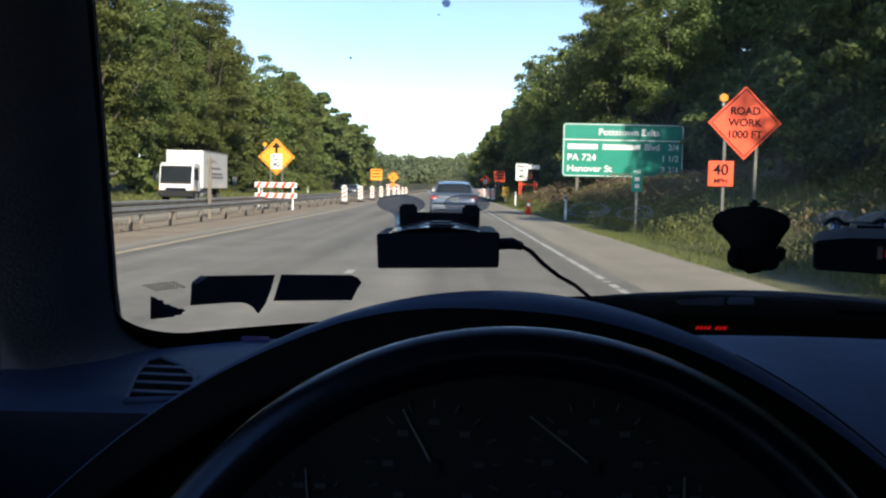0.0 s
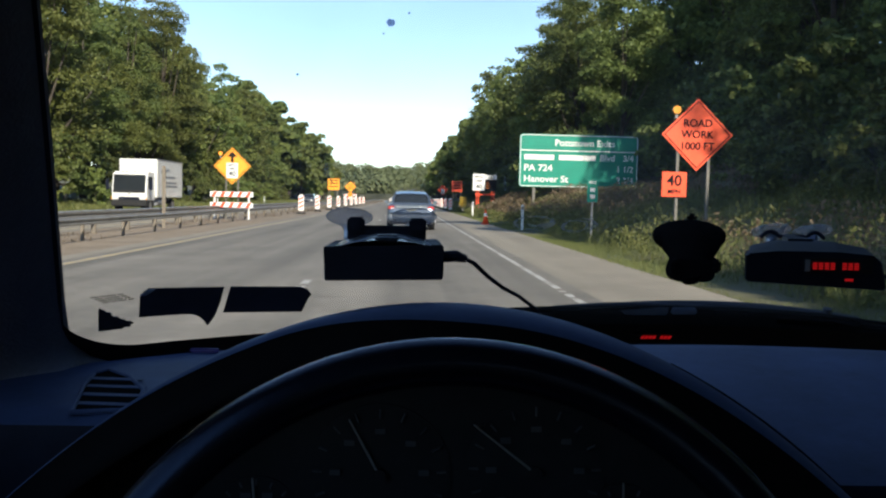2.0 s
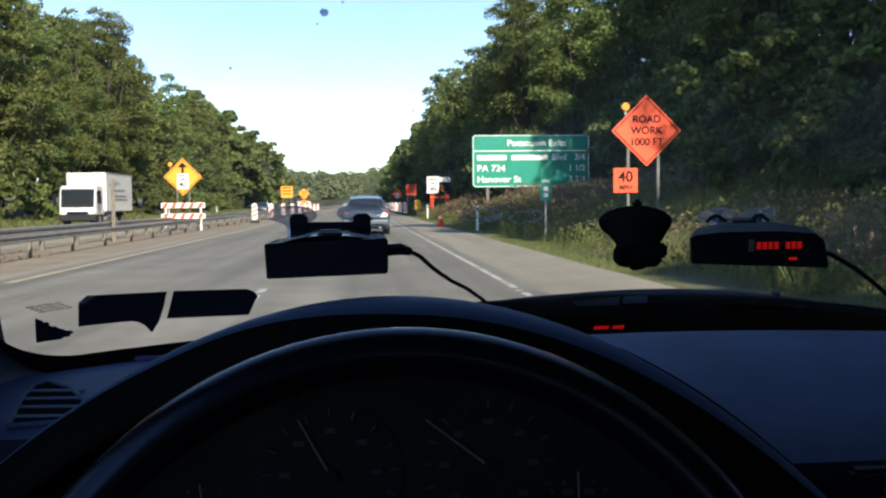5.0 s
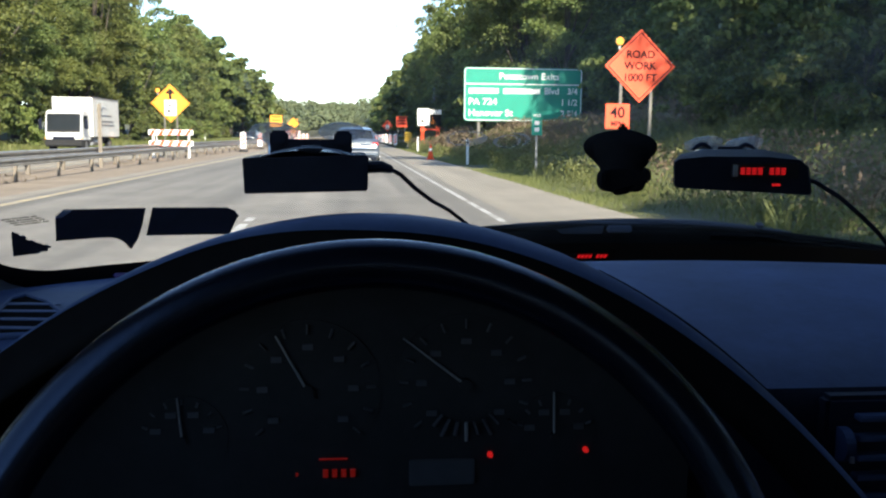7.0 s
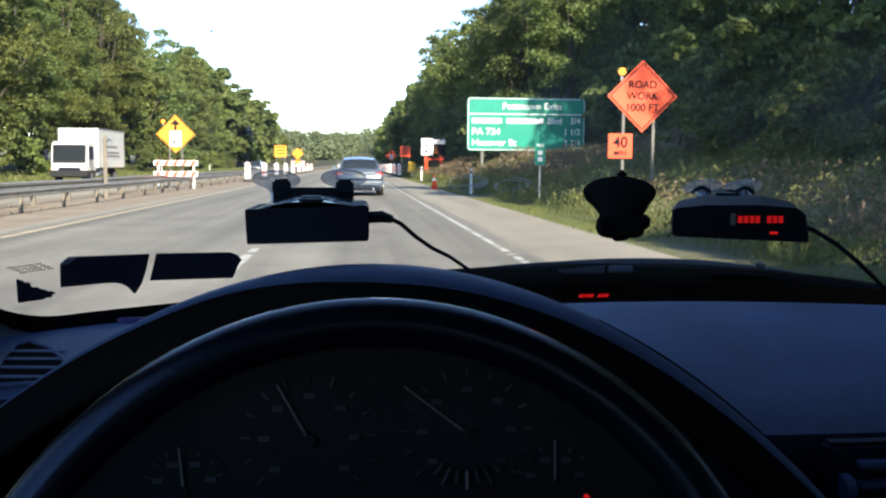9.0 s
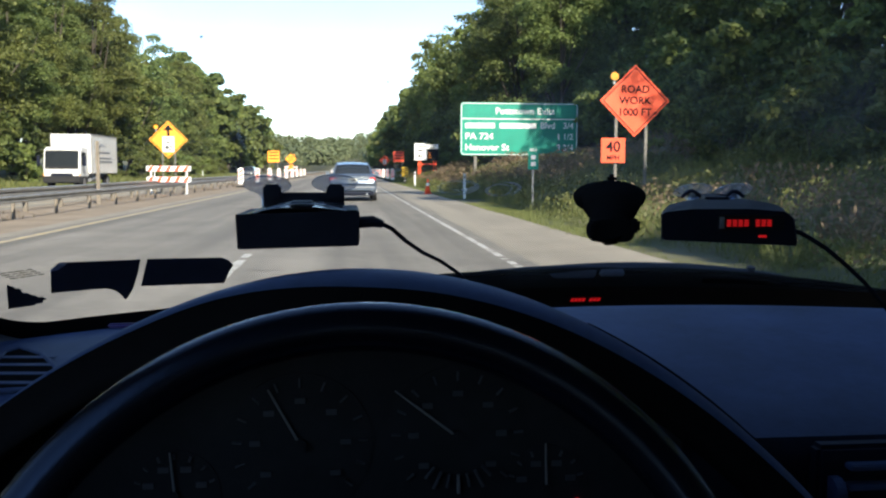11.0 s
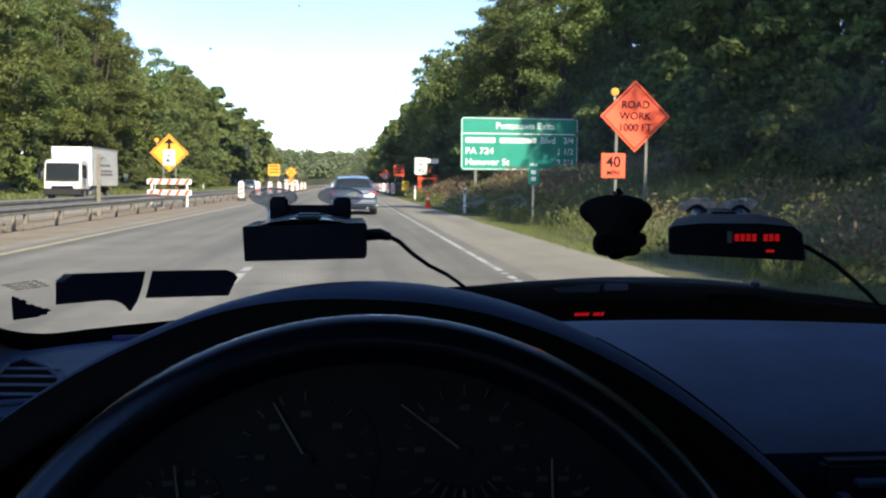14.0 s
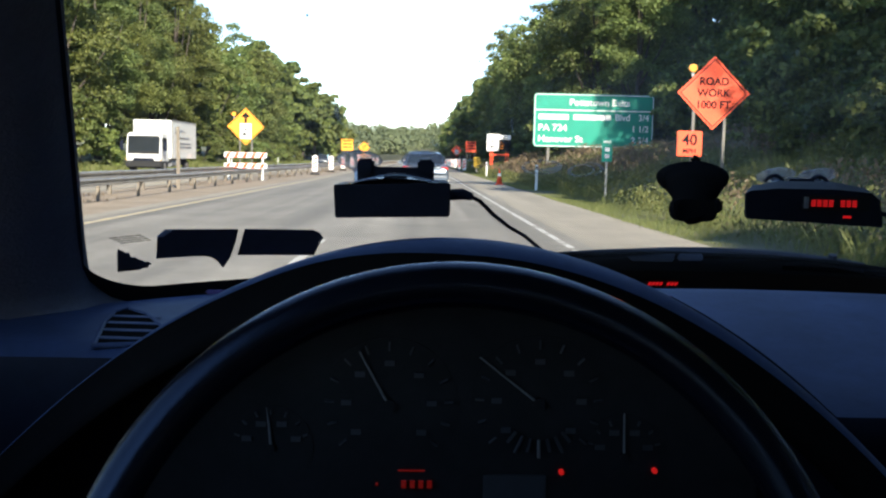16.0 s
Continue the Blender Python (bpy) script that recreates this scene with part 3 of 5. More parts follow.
for a in (200, 340, 270):
    c, s = math.cos(radians(a)), math.sin(radians(a))
    part("spoke", tube([(0.05 * c, 0.025, 0.05 * s), (0.12 * c, 0.02, 0.12 * s), (WR * c, 0.004, WR * s)], [0.022, 0.016, 0.010], 10, squash=0.5), M_WHEEL, wheel)
part("column", tube([(0, 0.04, 0), (0, 0.20, -0.02)], [0.055, 0.06], 20), M_BLACK_PLASTIC, wheel)


# radar detector hung from two clear cups
def suction_cup(parent, p, r):
    """A shallow clear cup lying on the glass, with a stub."""
    n = Vector((0, -0.38, -0.92)).normalized()
    u = Vector((1, 0, 0))
    v = n.cross(u)
    rings = []
    for rr, h in ((1.0, 0.001), (0.95, 0.003), (0.7, 0.006), (0.4, 0.010), (0.22, 0.016)):
        rings.append([Vector(p) + n * h + (u * math.cos(a) + v * math.sin(a)) * r * rr for a in (k * math.pi / 12 for k in range(24))])
    cup = part("suction_cup", loft(rings), M_CUP, parent, "clear rubber suction cup", smooth=True)
    part("cup_lip", tube([Vector(p) + n * 0.002 + (u * math.cos(a) + v * math.sin(a)) * r for a in (k * math.pi / 12 for k in range(25))], 0.0007, 6), M_CUP, cup)
    part("stub", rod(Vector(p) + n * 0.012, Vector(p) + n * 0.024, r * 0.22, segs=12), M_STUB, cup)


det = thing("radar_detector", "flat black radar detector hung under clear suction cups", "radar detector")
part("body", prism([(-0.0700, 1.1022), (-0.0713, 1.1280), (0.0175, 1.1312), (0.0200, 1.1300), (0.0200, 1.1085), (0.0192, 1.1045)], "y", 0.688, 0.792, bevel=0.0007), M_BLACK_PLASTIC, det)
part("raised_top", loft([[(-0.066 + 0.079 * i / 12, y, 1.1275 + 0.0018 * i / 12 + (0.0055 + lift) * math.sin(math.pi * i / 12)) for i in range(13)] for y, lift in ((0.690, 0), (0.72, 0.001), (0.79, 0.002))], closed=False), M_GLOSS, det, "rounded glossy top", smooth=True)
part("trim_line", tube([(-0.058 + 0.068 * i / 16, 0.688, 1.1292 + 0.0018 * i / 16 + 0.0062 * math.sin(math.pi * i / 16)) for i in range(17)], 0.00055, 6), M_STICKER_EDGE, det, "thin silver edge line")
part("bracket_plate", box(-0.060, 0.0085, 0.790, 0.797, 1.122, 1.1418, 0.0015), M_BLACK_PLASTIC, det)
for x0 in (-0.0600, -0.0065):
    part("bracket_ear", box(x0, x0 + 0.0150, 0.786, 0.800, 1.136, 1.1488, 0.002), M_BLACK_PLASTIC, det)
part("release_button", box(-0.033, -0.014, 0.700, 0.73, 1.131, 1.1372, 0.002), M_BLACK_PLASTIC, det)
for x, z in ((-0.0622, 1.1490), (-0.0010, 1.1500)):
    suction_cup(det, on_glass(x, z, 0.0), 0.0215)
part("plug", tube([(0.0195, 0.70, 1.1215), (0.030, 0.70, 1.1222), (0.038, 0.70, 1.1200)], [0.0045, 0.0045, 0.003], 10), M_BLACK_PLASTIC, det)
part("cable", tube([(0.036, 0.70, 1.1208), (0.045, 0.71, 1.1160), (0.058, 0.735, 1.1040), (0.074, 0.765, 1.0920), (0.092, 0.80, 1.0815), (0.115, 0.86, 1.064), (0.15, 0.95, 1.030), (0.18, 1.02, 0.999)], 0.0018, 8), M_BLACK_PLASTIC, det, "thin black power cable")

det = thing("radar_detector", "black radar detector with a lit red display on clear suction cups", "radar detector")
side_view = [(0.250, 1.1095), (0.2495, 1.128), (0.253, 1.132), (0.275, 1.1365), (0.325, 1.1365), (0.352, 1.132), (0.359, 1.124), (0.3625, 1.1045), (0.361, 1.1020), (0.253, 1.1072)]
body_bm = loft([[(0.305 + (x - 0.305) * k + (y - 0.692) * 0.40, y, (1.121 + (z - 1.121) * k) if z < 1.127 or y > 0.75 else 1.127 + (z - 1.127) * (0.62 if y > 0.7 else 0.5)) for x, z in side_view] for y, k in ((0.692, 0.975), (0.694, 1.0), (0.76, 1.0), (0.798, 0.97), (0.80, 0.94))])
bmesh.ops.translate(body_bm, verts=body_bm.verts[:], vec=(0.004, 0, 0))
part("body", body_bm, M_BLACK_PLASTIC, det)
part("bracket", loft([[(x - w, y, z - 0.0015), (x + w, y, z - 0.0015), (x + w * 0.9, y, z + h), (x - w * 0.9, y, z + h)] for x, y, z, w, h in ((0.334, 0.775, 1.1365, 0.012, 0.002), (0.352, 0.84, 1.1360, 0.007, 0.003), (0.401, 0.948, 1.1325, 0.0050, 0.0045))]), M_BLACK_PLASTIC, det)
part("bracket_arm", tube([(0.403 + 0.0345 * u, 0.950, 1.1330 + 0.0060 * math.sin(math.pi * min(1.0, 1.75 * (1 - abs(u)))) + 0.0024 * (1 - abs(u))) for u in (-1 + k / 12 for k in range(25))], 0.0021, 8), M_BLACK_PLASTIC, det, "thin black arm arching to both cups")
for x in (0.3815, 0.4255):
    part("cup_neck", rod((x, 0.956, 1.1362), (x - 0.0005, 0.953, 1.1278), 0.0070, 0.0060, 14), M_STUB, det, "clear cup neck, tinted blue for the sky's reflection")
for x, z in ((0.3950, 1.1410), (0.4400, 1.1412)):
    suction_cup(det, on_glass(x, z, 0.0), 0.0208)
disp = part("display_window", box(0.3000, 0.3540, 0.6900, 0.6930, 1.1150, 1.1270, 0.0006), M_FRIT, det, "dark display window")
part("display_end", box(0.3005, 0.3040, 0.6888, 0.6902, 1.1165, 1.1255), M_BUMPER, disp)
for k in range(8):
    if k != 4:
        for i in range(2):
            for j in range(3):
                u, v = 0.3065 + 0.0047 * k + 0.0018 * i, 1.1182 + 0.0019 * j
                part("display_dot", box(u, u + 0.0012, 0.6886, 0.6899, v, v + 0.0013), M_RED_GLOW, disp)
part("alert_lamp", box(0.3335, 0.3395, 0.6905, 0.6925, 1.1092, 1.1110), M_RED_GLOW, det)
part("cable", tube([(0.364, 0.70, 1.1145), (0.373, 0.70, 1.1120), (0.394, 0.70, 1.1000), (0.412, 0.70, 1.0860), (0.428, 0.70, 1.0720), (0.46, 0.71, 1.043), (0.50, 0.74, 1.012), (0.55, 0.79, 0.987), (0.62, 0.84, 0.984), (0.72, 0.88, 0.988)], 0.0019, 8), M_BLACK_PLASTIC, det, "thin black power cable")

# empty phone holder
pm = thing("phone_mount", "empty black phone mount on a large suction cup", "phone mount")
disc = []
for k, y in ((0.35, 0.862), (0.80, 0.852), (0.97, 0.838), (1.0, 0.830), (0.97, 0.822), (0.72, 0.812), (0.36, 0.806)):
    disc.append([(0.2530 + 0.0335 * k * math.cos(a), y, 1.1375 + 0.0165 * k * math.sin(a) * (1.12 if math.sin(a) < 0 else 0.9)) for a in (j * math.pi / 14 for j in range(28))])
part("cup_housing", loft(disc), M_MATTE, pm, smooth=True)
part("pull_tab", box(0.248, 0.256, 0.815, 0.825, 1.150, 1.158, 0.0025), M_MATTE, pm)
part("neck", tube([(0.2510, 0.818, 1.1335), (0.2490, 0.810, 1.1245), (0.2465, 0.805, 1.1175), (0.2440, 0.80, 1.108), (0.2440, 0.80, 1.0985)], [0.0285, 0.0225, 0.0180, 0.0190, 0.0150], 20), M_MATTE, pm, smooth=True)
part("clamp", prism(rounded(0.040, 0.020, 0.008), "y", 0.782, 0.80, bevel=0.002), M_MATTE, pm).location = (0.2430, 0, 1.1085)
part("clamp_jaw", box(0.2215, 0.2265, 0.774, 0.79, 1.106, 1.1175, 0.002), M_MATTE, pm)
part("clamp_jaw", box(0.2595, 0.2650, 0.774, 0.79, 1.107, 1.1195, 0.002), M_MATTE, pm)
part("ball_joint", tube([(0.243, 0.79, 1.103), (0.2445, 0.79, 1.0965)], [0.012, 0.006], 14), M_MATTE, pm)

# small lit read-out lying at the foot of the glass
rd = thing("remote_display", "tiny red dot-matrix read-out at the windscreen's foot", "display")
part("case", glass_patch([(0.305, 0.978), (0.305, 0.991), (0.372, 0.991), (0.372, 0.978)], 0.003), M_FRIT, rd, "black strip")
for k in range(8):
    if k != 4:
        u = 0.3212 + 0.0054 * k
        part("display_bar", glass_patch([(u, 0.9820), (u, 0.9873), (u + 0.0038, 0.9873), (u + 0.0038, 0.9820)], 0.0042), M_RED_GLOW, rd)
bi = thing("indicator_lamp", "faint blue indicator lamp at the windscreen's foot", "indicator lamp")
part("lens", box(-0.232, -0.200, 0.945, 0.951, 1.0005, 1.0050, 0.002), M_BLUE_GLOW, bi)

# scuttle panel and wipers outside the glass, parked
def scuttle_top(x):
    return 1.0110 - 0.30 * max(0.0, x - 0.46) ** 2 - 0.25 * max(0.0, 0.17 - x) ** 2


sc = thing("scuttle_panel", "dark weathered plastic panel below the windscreen", "scuttle panel")
part("panel", loft([[on_glass(x, 0.955 + (scuttle_top(x) - 0.955) * v, -0.014 - 0.010 * v * (1 - v)) for x in (-0.05 + 1.05 * i / 40 for i in range(41))] for v in (0, 0.4, 0.8, 1)], closed=False), M_WIPER, sc, smooth=True)
part("lip", tube([on_glass(x, scuttle_top(x), -0.014) for x in (-0.05 + 1.05 * i / 40 for i in range(41))], 0.0022, 8), M_MATTE, sc, "black rubber lip")
for k, (x0, x1) in enumerate(((0.02, 0.60), (0.50, 0.98))):
    wp = thing("windscreen_wiper", "black parked windscreen wiper outside the glass", "wiper", group="windscreen wipers")
    blade = [on_glass(x0 + (x1 - x0) * i / 28, scuttle_top(x0 + (x1 - x0) * i / 28) + 0.0035 - 0.013 * k + 0.005 * math.sin(math.pi * i / 28), -0.010) for i in range(29)]
    part("blade", tube(blade, 0.0032, 8), M_MATTE, wp, "black rubber blade")
    part("bow", tube([p + Vector((0, 0.006, 0.004 * math.sin(math.pi * min(1.0, i / 12)))) for i, p in enumerate(blade[8:24])], 0.0030, 8), M_WIPER, wp)
    part("arm", tube([p + Vector((0, 0.010, -0.003 + 0.008 * math.sin(math.pi * i / 20))) for i, p in enumerate(blade[8:])], [0.0030 + 0.0002 * i for i in range(21)], 8), M_WIPER, wp)
    part("pivot_cap", rod(blade[26] + Vector((0, 0.012, -0.004)), blade[26] + Vector((0, 0.008, 0.010)), 0.0075, 0.0055, 14), M_WIPER, wp)
    if k == 0:
        clip = on_glass(0.335, scuttle_top(0.335) + 0.0095, -0.004)
        part("blade_clip", box(clip.x + 0.012, clip.x + 0.046, clip.y, clip.y + 0.008, clip.z - 0.0045, clip.z + 0.0055, 0.002), M_CLIP, wp, "grey blade clip")
        part("arm_sleeve", prism([(clip.x - 0.062, clip.z + 0.0035), (clip.x - 0.050, clip.z - 0.0060), (clip.x + 0.005, clip.z - 0.0060), (clip.x + 0.008, clip.z + 0.0050)], "y", clip.y, clip.y + 0.008, bevel=0.001), M_SLEEVE, wp, "dull grey arm sleeve")

# the shell of the car round the cabin
shell = thing("car_shell", "dark-trimmed car cabin shell with headliner and doors", "car")
for side in (-1, 1):
    inner, outer = [], []
    for j in range(13):
        z = (0.93, 0.965, 0.985, 0.995, 1.003, 1.012, 1.024, 1.04, 1.07, 1.12, 1.20, 1.32, 1.45)[j]
        flare = min(0.065, 0.050 * math.exp(-(z - 0.992) / 0.014))
        xi = CAR_X + side * (glass_half(z) - 0.004 - flare)
        y = on_glass(CAR_X - (glass_half(z) - 0.02), z).y
        xo = CAR_X + side * (glass_half(z) + 0.11)
        inner.append([(xi + side * 0.024, y + 0.035, z), (xi, y - 0.008, z), (xi + side * 0.010, y - 0.045 - flare * 0.6, z - 0.004), (xi + side * 0.055, y - 0.105, z - 0.01), (xo, y - 0.11, z - 0.01), (xo, y + 0.03, z)])
    part("windscreen_pillar", loft(inner), M_TRIM, shell, "dark grey trimmed windscreen pillar", smooth=True)
    xs = CAR_X + side * 0.765
    x0, x1 = (xs, xs + 0.07) if side > 0 else (xs - 0.07, xs)
    part("door_panel", box(x0, x1, -1.3, 0.92, 0.25, 0.985, 0.02), M_TRIM, shell)
    xt = CAR_X + side * 0.56
    part("roof_rail", tube([(CAR_X + side * 0.58, 0.28, 1.405), (CAR_X + side * 0.565, -0.2, 1.44), (CAR_X + side * 0.56, -1.0, 1.42), (CAR_X + side * 0.60, -1.5, 1.33)], 0.045, 10), M_TRIM, shell)
    part("mid_pillar", tube([(CAR_X + side * 0.775, -0.35, 0.97), (CAR_X + side * 0.60, -0.40, 1.42)], [0.06, 0.05], 10), M_TRIM, shell)
part("headliner", loft([[(CAR_X - 0.60, y, z - 0.03), (CAR_X - 0.35, y, z), (CAR_X, y, z + 0.01), (CAR_X + 0.35, y, z), (CAR_X + 0.60, y, z - 0.03), (CAR_X + 0.60, y, z + 0.02), (CAR_X, y, z + 0.05), (CAR_X - 0.60, y, z + 0.02)]
                        for y, z in ((0.50, 1.405), (0.25, 1.44), (-0.3, 1.46), (-1.0, 1.44), (-1.5, 1.36))]), M_HEADLINER, shell)
for side in (-1, 1):
    part("front_side_window", loft([[(CAR_X + side * 0.775, -0.30, 0.97), (CAR_X + side * 0.60, -0.36, 1.42)], [(CAR_X + side * 0.775, 0.2, 0.97), (CAR_X + side * 0.60, 0.2, 1.42)], [(CAR_X + side * 0.775, 0.80, 0.97), (CAR_X + side * 0.62, 0.45, 1.38)]], closed=False), M_SIDE_GLASS, shell, "side window, dimmed to let in less light")
    part("rear_side_window", loft([[(CAR_X + side * 0.775, y, 0.97), (CAR_X + side * 0.60, y, 1.42)] for y in (-1.5, -0.42)], closed=False), M_TINT, shell, "unseen rear side window, darkened to hold back light")
# unseen rear pane, dark so that no light reaches the wheel rim
part("rear_window", loft([[(x, -1.5, 1.37), (x, -2.0, 0.97)] for x in (CAR_X - 0.66, CAR_X + 0.66)], closed=False), M_TINT, shell, "unseen rear window, darkened to hold back light")
part("roof_header", loft([[(CAR_X - 0.60, y, z - 0.02), (CAR_X, y, z + 0.012), (CAR_X + 0.60, y, z - 0.02), (CAR_X + 0.60, y, z + 0.03), (CAR_X, y, z + 0.062), (CAR_X - 0.60, y, z + 0.03)] for y, z in ((0.545, 1.405), (0.44, 1.435), (0.3, 1.45))]), M_PAINT_DARK, shell, "painted front edge of the roof")
part("floor_pan", box(CAR_X - 0.8, CAR_X + 0.8, -1.7, 1.3, 0.18, 0.26, 0.02), M_BLACK_PLASTIC, shell)
part("rear_seat_back", box(CAR_X - 0.74, CAR_X + 0.74, -1.55, -1.35, 0.26, 1.08, 0.04), M_BLACK_PLASTIC, shell)
part("rear_deck", box(CAR_X - 0.78, CAR_X + 0.78, -2.55, -1.55, 0.35, 0.98, 0.06), M_PAINT_DARK, shell)
part("bonnet", loft([[(CAR_X - w, y, 0.35), (CAR_X - w, y, z - 0.06), (CAR_X - w * 0.85, y, z), (CAR_X, y, z + 0.02), (CAR_X + w * 0.85, y, z), (CAR_X + w, y, z - 0.06), (CAR_X + w, y, 0.35)]
                     for y, w, z in ((1.28, 0.80, 0.93), (1.7, 0.82, 0.84), (2.2, 0.80, 0.76), (2.6, 0.70, 0.66))]), M_PAINT_DARK, shell)
part("nose", box(CAR_X - 0.69, CAR_X + 0.69, 2.45, 2.66, 0.22, 0.652, 0.05), M_PAINT_DARK, shell)
for sx in (-1, 1):
    for wy in (-1.45, 1.75):
        part("tyre", rod((CAR_X + sx * 0.62, wy, 0.31), (CAR_X + sx * 0.82, wy, 0.31), 0.31, segs=28), M_TYRE, shell)


# ---- the land and the road ----
def land_z(x, y):
    """Height of the ground: flat at the road, a bank beside it, hills far off."""
    z = -0.04
    if x > 4.6:
        k = min(1.0, (x - 4.6) / 7.5)
        z += 1.5 * k * k * (3 - 2 * k) + max(0.0, x - 12) * 0.32
    if x < -20.5:
        k = min(1.0, (-x - 20.5) / 8.0)
        z += 0.7 * k * k + max(0.0, -x - 28) * 0.07
    far = max(0.0, y - 420) / 1100
    z = min(z, 9.0) + 30 * min(far, 1.25) ** 1.6
    if y > 420:
        z += (noise.noise((x * 0.004, y * 0.003, 0)) + 0.6) * 4 * min(1.0, far * 2)
    return z


XS = sorted({*(round(-30 + 1.0 * i, 2) for i in range(61)), *(30 + 4 * i for i in range(1, 12)), *(-30 - 4 * i for i in range(1, 12)),
             *(80 * s * k for s in (-1, 1) for k in range(1, 26))})
YS = sorted({*(-60 + 4 * i for i in range(60)), *(180 + 12 * i for i in range(30)), *(540 + 60 * i for i in range(22)), *(1900 + 250 * i for i in range(9))})
gv = [(x, y, land_z(x, y) + (0.10 * noise.noise((x * 0.5, y * 0.5, 3)) if x > 6.5 or x < -21 else 0)) for y in YS for x in XS]
gf = [(j * len(XS) + i, j * len(XS) + i + 1, (j + 1) * len(XS) + i + 1, (j + 1) * len(XS) + i) for j in range(len(YS) - 1) for i in range(len(XS) - 1)]
tagged(new("ground", sheet_mesh("ground", gv, gf, M_GROUND, True)), "rough green and brown roadside ground reaching wooded hills", "ground", kind="structure")


def strip(name, x0, x1, y0, y1, z, material, label, category, crown=0.0):
    """A slab of paving with a thickness of a hand."""
    bm = bmesh.new()
    rows = []
    n = max(2, int((y1 - y0) / 25))
    for j in range(n + 1):
        y = y0 + (y1 - y0) * j / n
        rows.append([(x0, y, z - 0.10), (x0, y, z), ((x0 + x1) / 2, y, z + crown), (x1, y, z), (x1, y, z - 0.10)])
    return setting(name, loft(rows, bm, closed=False), material, label, category)


strip("road", -5.75, 2.35, -60, 640, 0.0, M_ASPHALT, "worn grey two-lane highway carriageway", "road")
strip("shoulder", 2.35, 4.15, -60, 640, -0.004, M_SHOULDER, "pale worn paved shoulder beside the highway", "shoulder")
strip("median_shoulder", -6.15, -5.75, -60, 640, -0.004, M_SHOULDER, "pale dusty inner shoulder of the highway", "shoulder")
strip("median", -9.6, -6.15, -60, 640, -0.012, M_DIRT, "dry brown dirt median strip under the guardrail", "median")
strip("opposite_road", -18.6, -9.6, -60, 640, 0.0, M_SHOULDER, "sunlit carriageway for oncoming traffic", "road")

# lane paint, worn and broken
paint = thing("lane_marking", "worn white edge line of the highway", "road marking", kind="structure")


def painted(parent, xm, y0, y1, w, step, seed, skip=0.0, material=M_WHITE_LINE):
    rnd = random.Random(seed)
    bm = bmesh.new()
    y = y0
    while y < y1:
        e = min(y1, y + step)
        if rnd.random() > skip:
            a = [rnd.uniform(-0.010, 0.010) for _ in range(4)]
            lo = [bm.verts.new(p) for p in ((xm - w / 2 + a[0], y, 0.004), (xm + w / 2 + a[1], y, 0.004), (xm + w / 2 + a[2], e, 0.004), (xm - w / 2 + a[3], e, 0.004))]
            bm.faces.new(lo)
        y = e
    part("line", bm, material, parent)


painted(paint, 2.06, -20, 60, 0.10, 0.13, 1, 0.14)
painted(paint, 2.02, 60, 600, 0.15, 4.0, 2)
paint = thing("lane_marking", "worn yellow edge line beside the median", "road marking", kind="structure")
painted(paint, -5.42, -20, 60, 0.16, 0.8, 3, 0.03, M_YELLOW_LINE)
painted(paint, -5.42, 60, 600, 0.16, 4.0, 4, 0, M_YELLOW_LINE)
paint = thing("lane_marking", "worn white dashes between the two lanes", "road marking", kind="structure")
for k in range(40):
    painted(paint, -1.34, 9.6 + 12.2 * k, 12.6 + 12.2 * k, 0.12, 0.35, 20 + k, 0.30)
paint = thing("opposite_marking", "white lines on the oncoming carriageway", "road marking", kind="structure")
painted(paint, -17.6, 0, 600, 0.15, 5.0, 5)
painted(paint, -10.3, 0, 600, 0.15, 5.0, 6, 0, M_YELLOW_LINE)
# dark sealed cracks and tyre streaks
cracks = thing("crack_seal", "dark wandering tar-sealed cracks on the paving", "tar seams", kind="structure")
rnd = random.Random(12)
for k in range(26):
    x, y = rnd.choice((2.45, rnd.uniform(-5, 2.2), rnd.uniform(2.6, 4.4))), rnd.uniform(5, 110)
    n, w = rnd.randint(16, 44), rnd.uniform(0.016, 0.042)
    lengthwise = rnd.random() < 0.75
    bm = bmesh.new()
    rows, drift = [], 0.0
    for i in range(n):
        wide = w * rnd.uniform(0.15, 0.75) * min(1.0, 0.2 + i / 4, 0.2 + (n - 1 - i) / 4)
        dx, dy = (wide, 0) if lengthwise else (0, wide)
        rows.append([bm.verts.new((x - dx, y - dy, 0.0035)), bm.verts.new((x + dx, y + dy, 0.0035))])
        drift = 0.7 * drift + rnd.uniform(-0.035, 0.035)
        x += drift if lengthwise else rnd.uniform(0.05, 0.12)
        y += rnd.uniform(0.15, 0.45) if lengthwise else drift
        x = min(max(x, -5.6), 4.6)
    for a, b in zip(rows, rows[1:]):
        bm.faces.new((a[0], a[1], b[1], b[0]))
    part("seam", bm, M_TAR, cracks)

# ---- guardrails ----
W_BEAM = [(0.0, 0.0), (0.045, 0.02), (0.045, 0.07), (0.0, 0.095), (0.0, 0.13), (0.045, 0.155), (0.045, 0.205), (0.0, 0.225)]


def beam(x, face, y0, y1, z, k=1.0):
    rows = []
    n = max(1, int((y1 - y0) / 3.8))
    for j in range(n + 1):
        y = y0 + (y1 - y0) * j / n
        dip = 0.012 * noise.noise((0, y * 0.15, 5))
        out = [(x + face * (u + 0.0), y, z + v * k + dip) for u, v in W_BEAM]
        rows.append(out + [(x + face * (u - 0.006), y, z + v * k + dip) for u, v in W_BEAM[::-1]])
    return loft(rows)


gr = thing("guardrail", "long double steel guardrail on posts along the dirt median", "guardrail")
part("beam", beam(-7.45, 1, -20, 380, 0.385, 0.72), M_STEEL, gr, "corrugated steel beam")
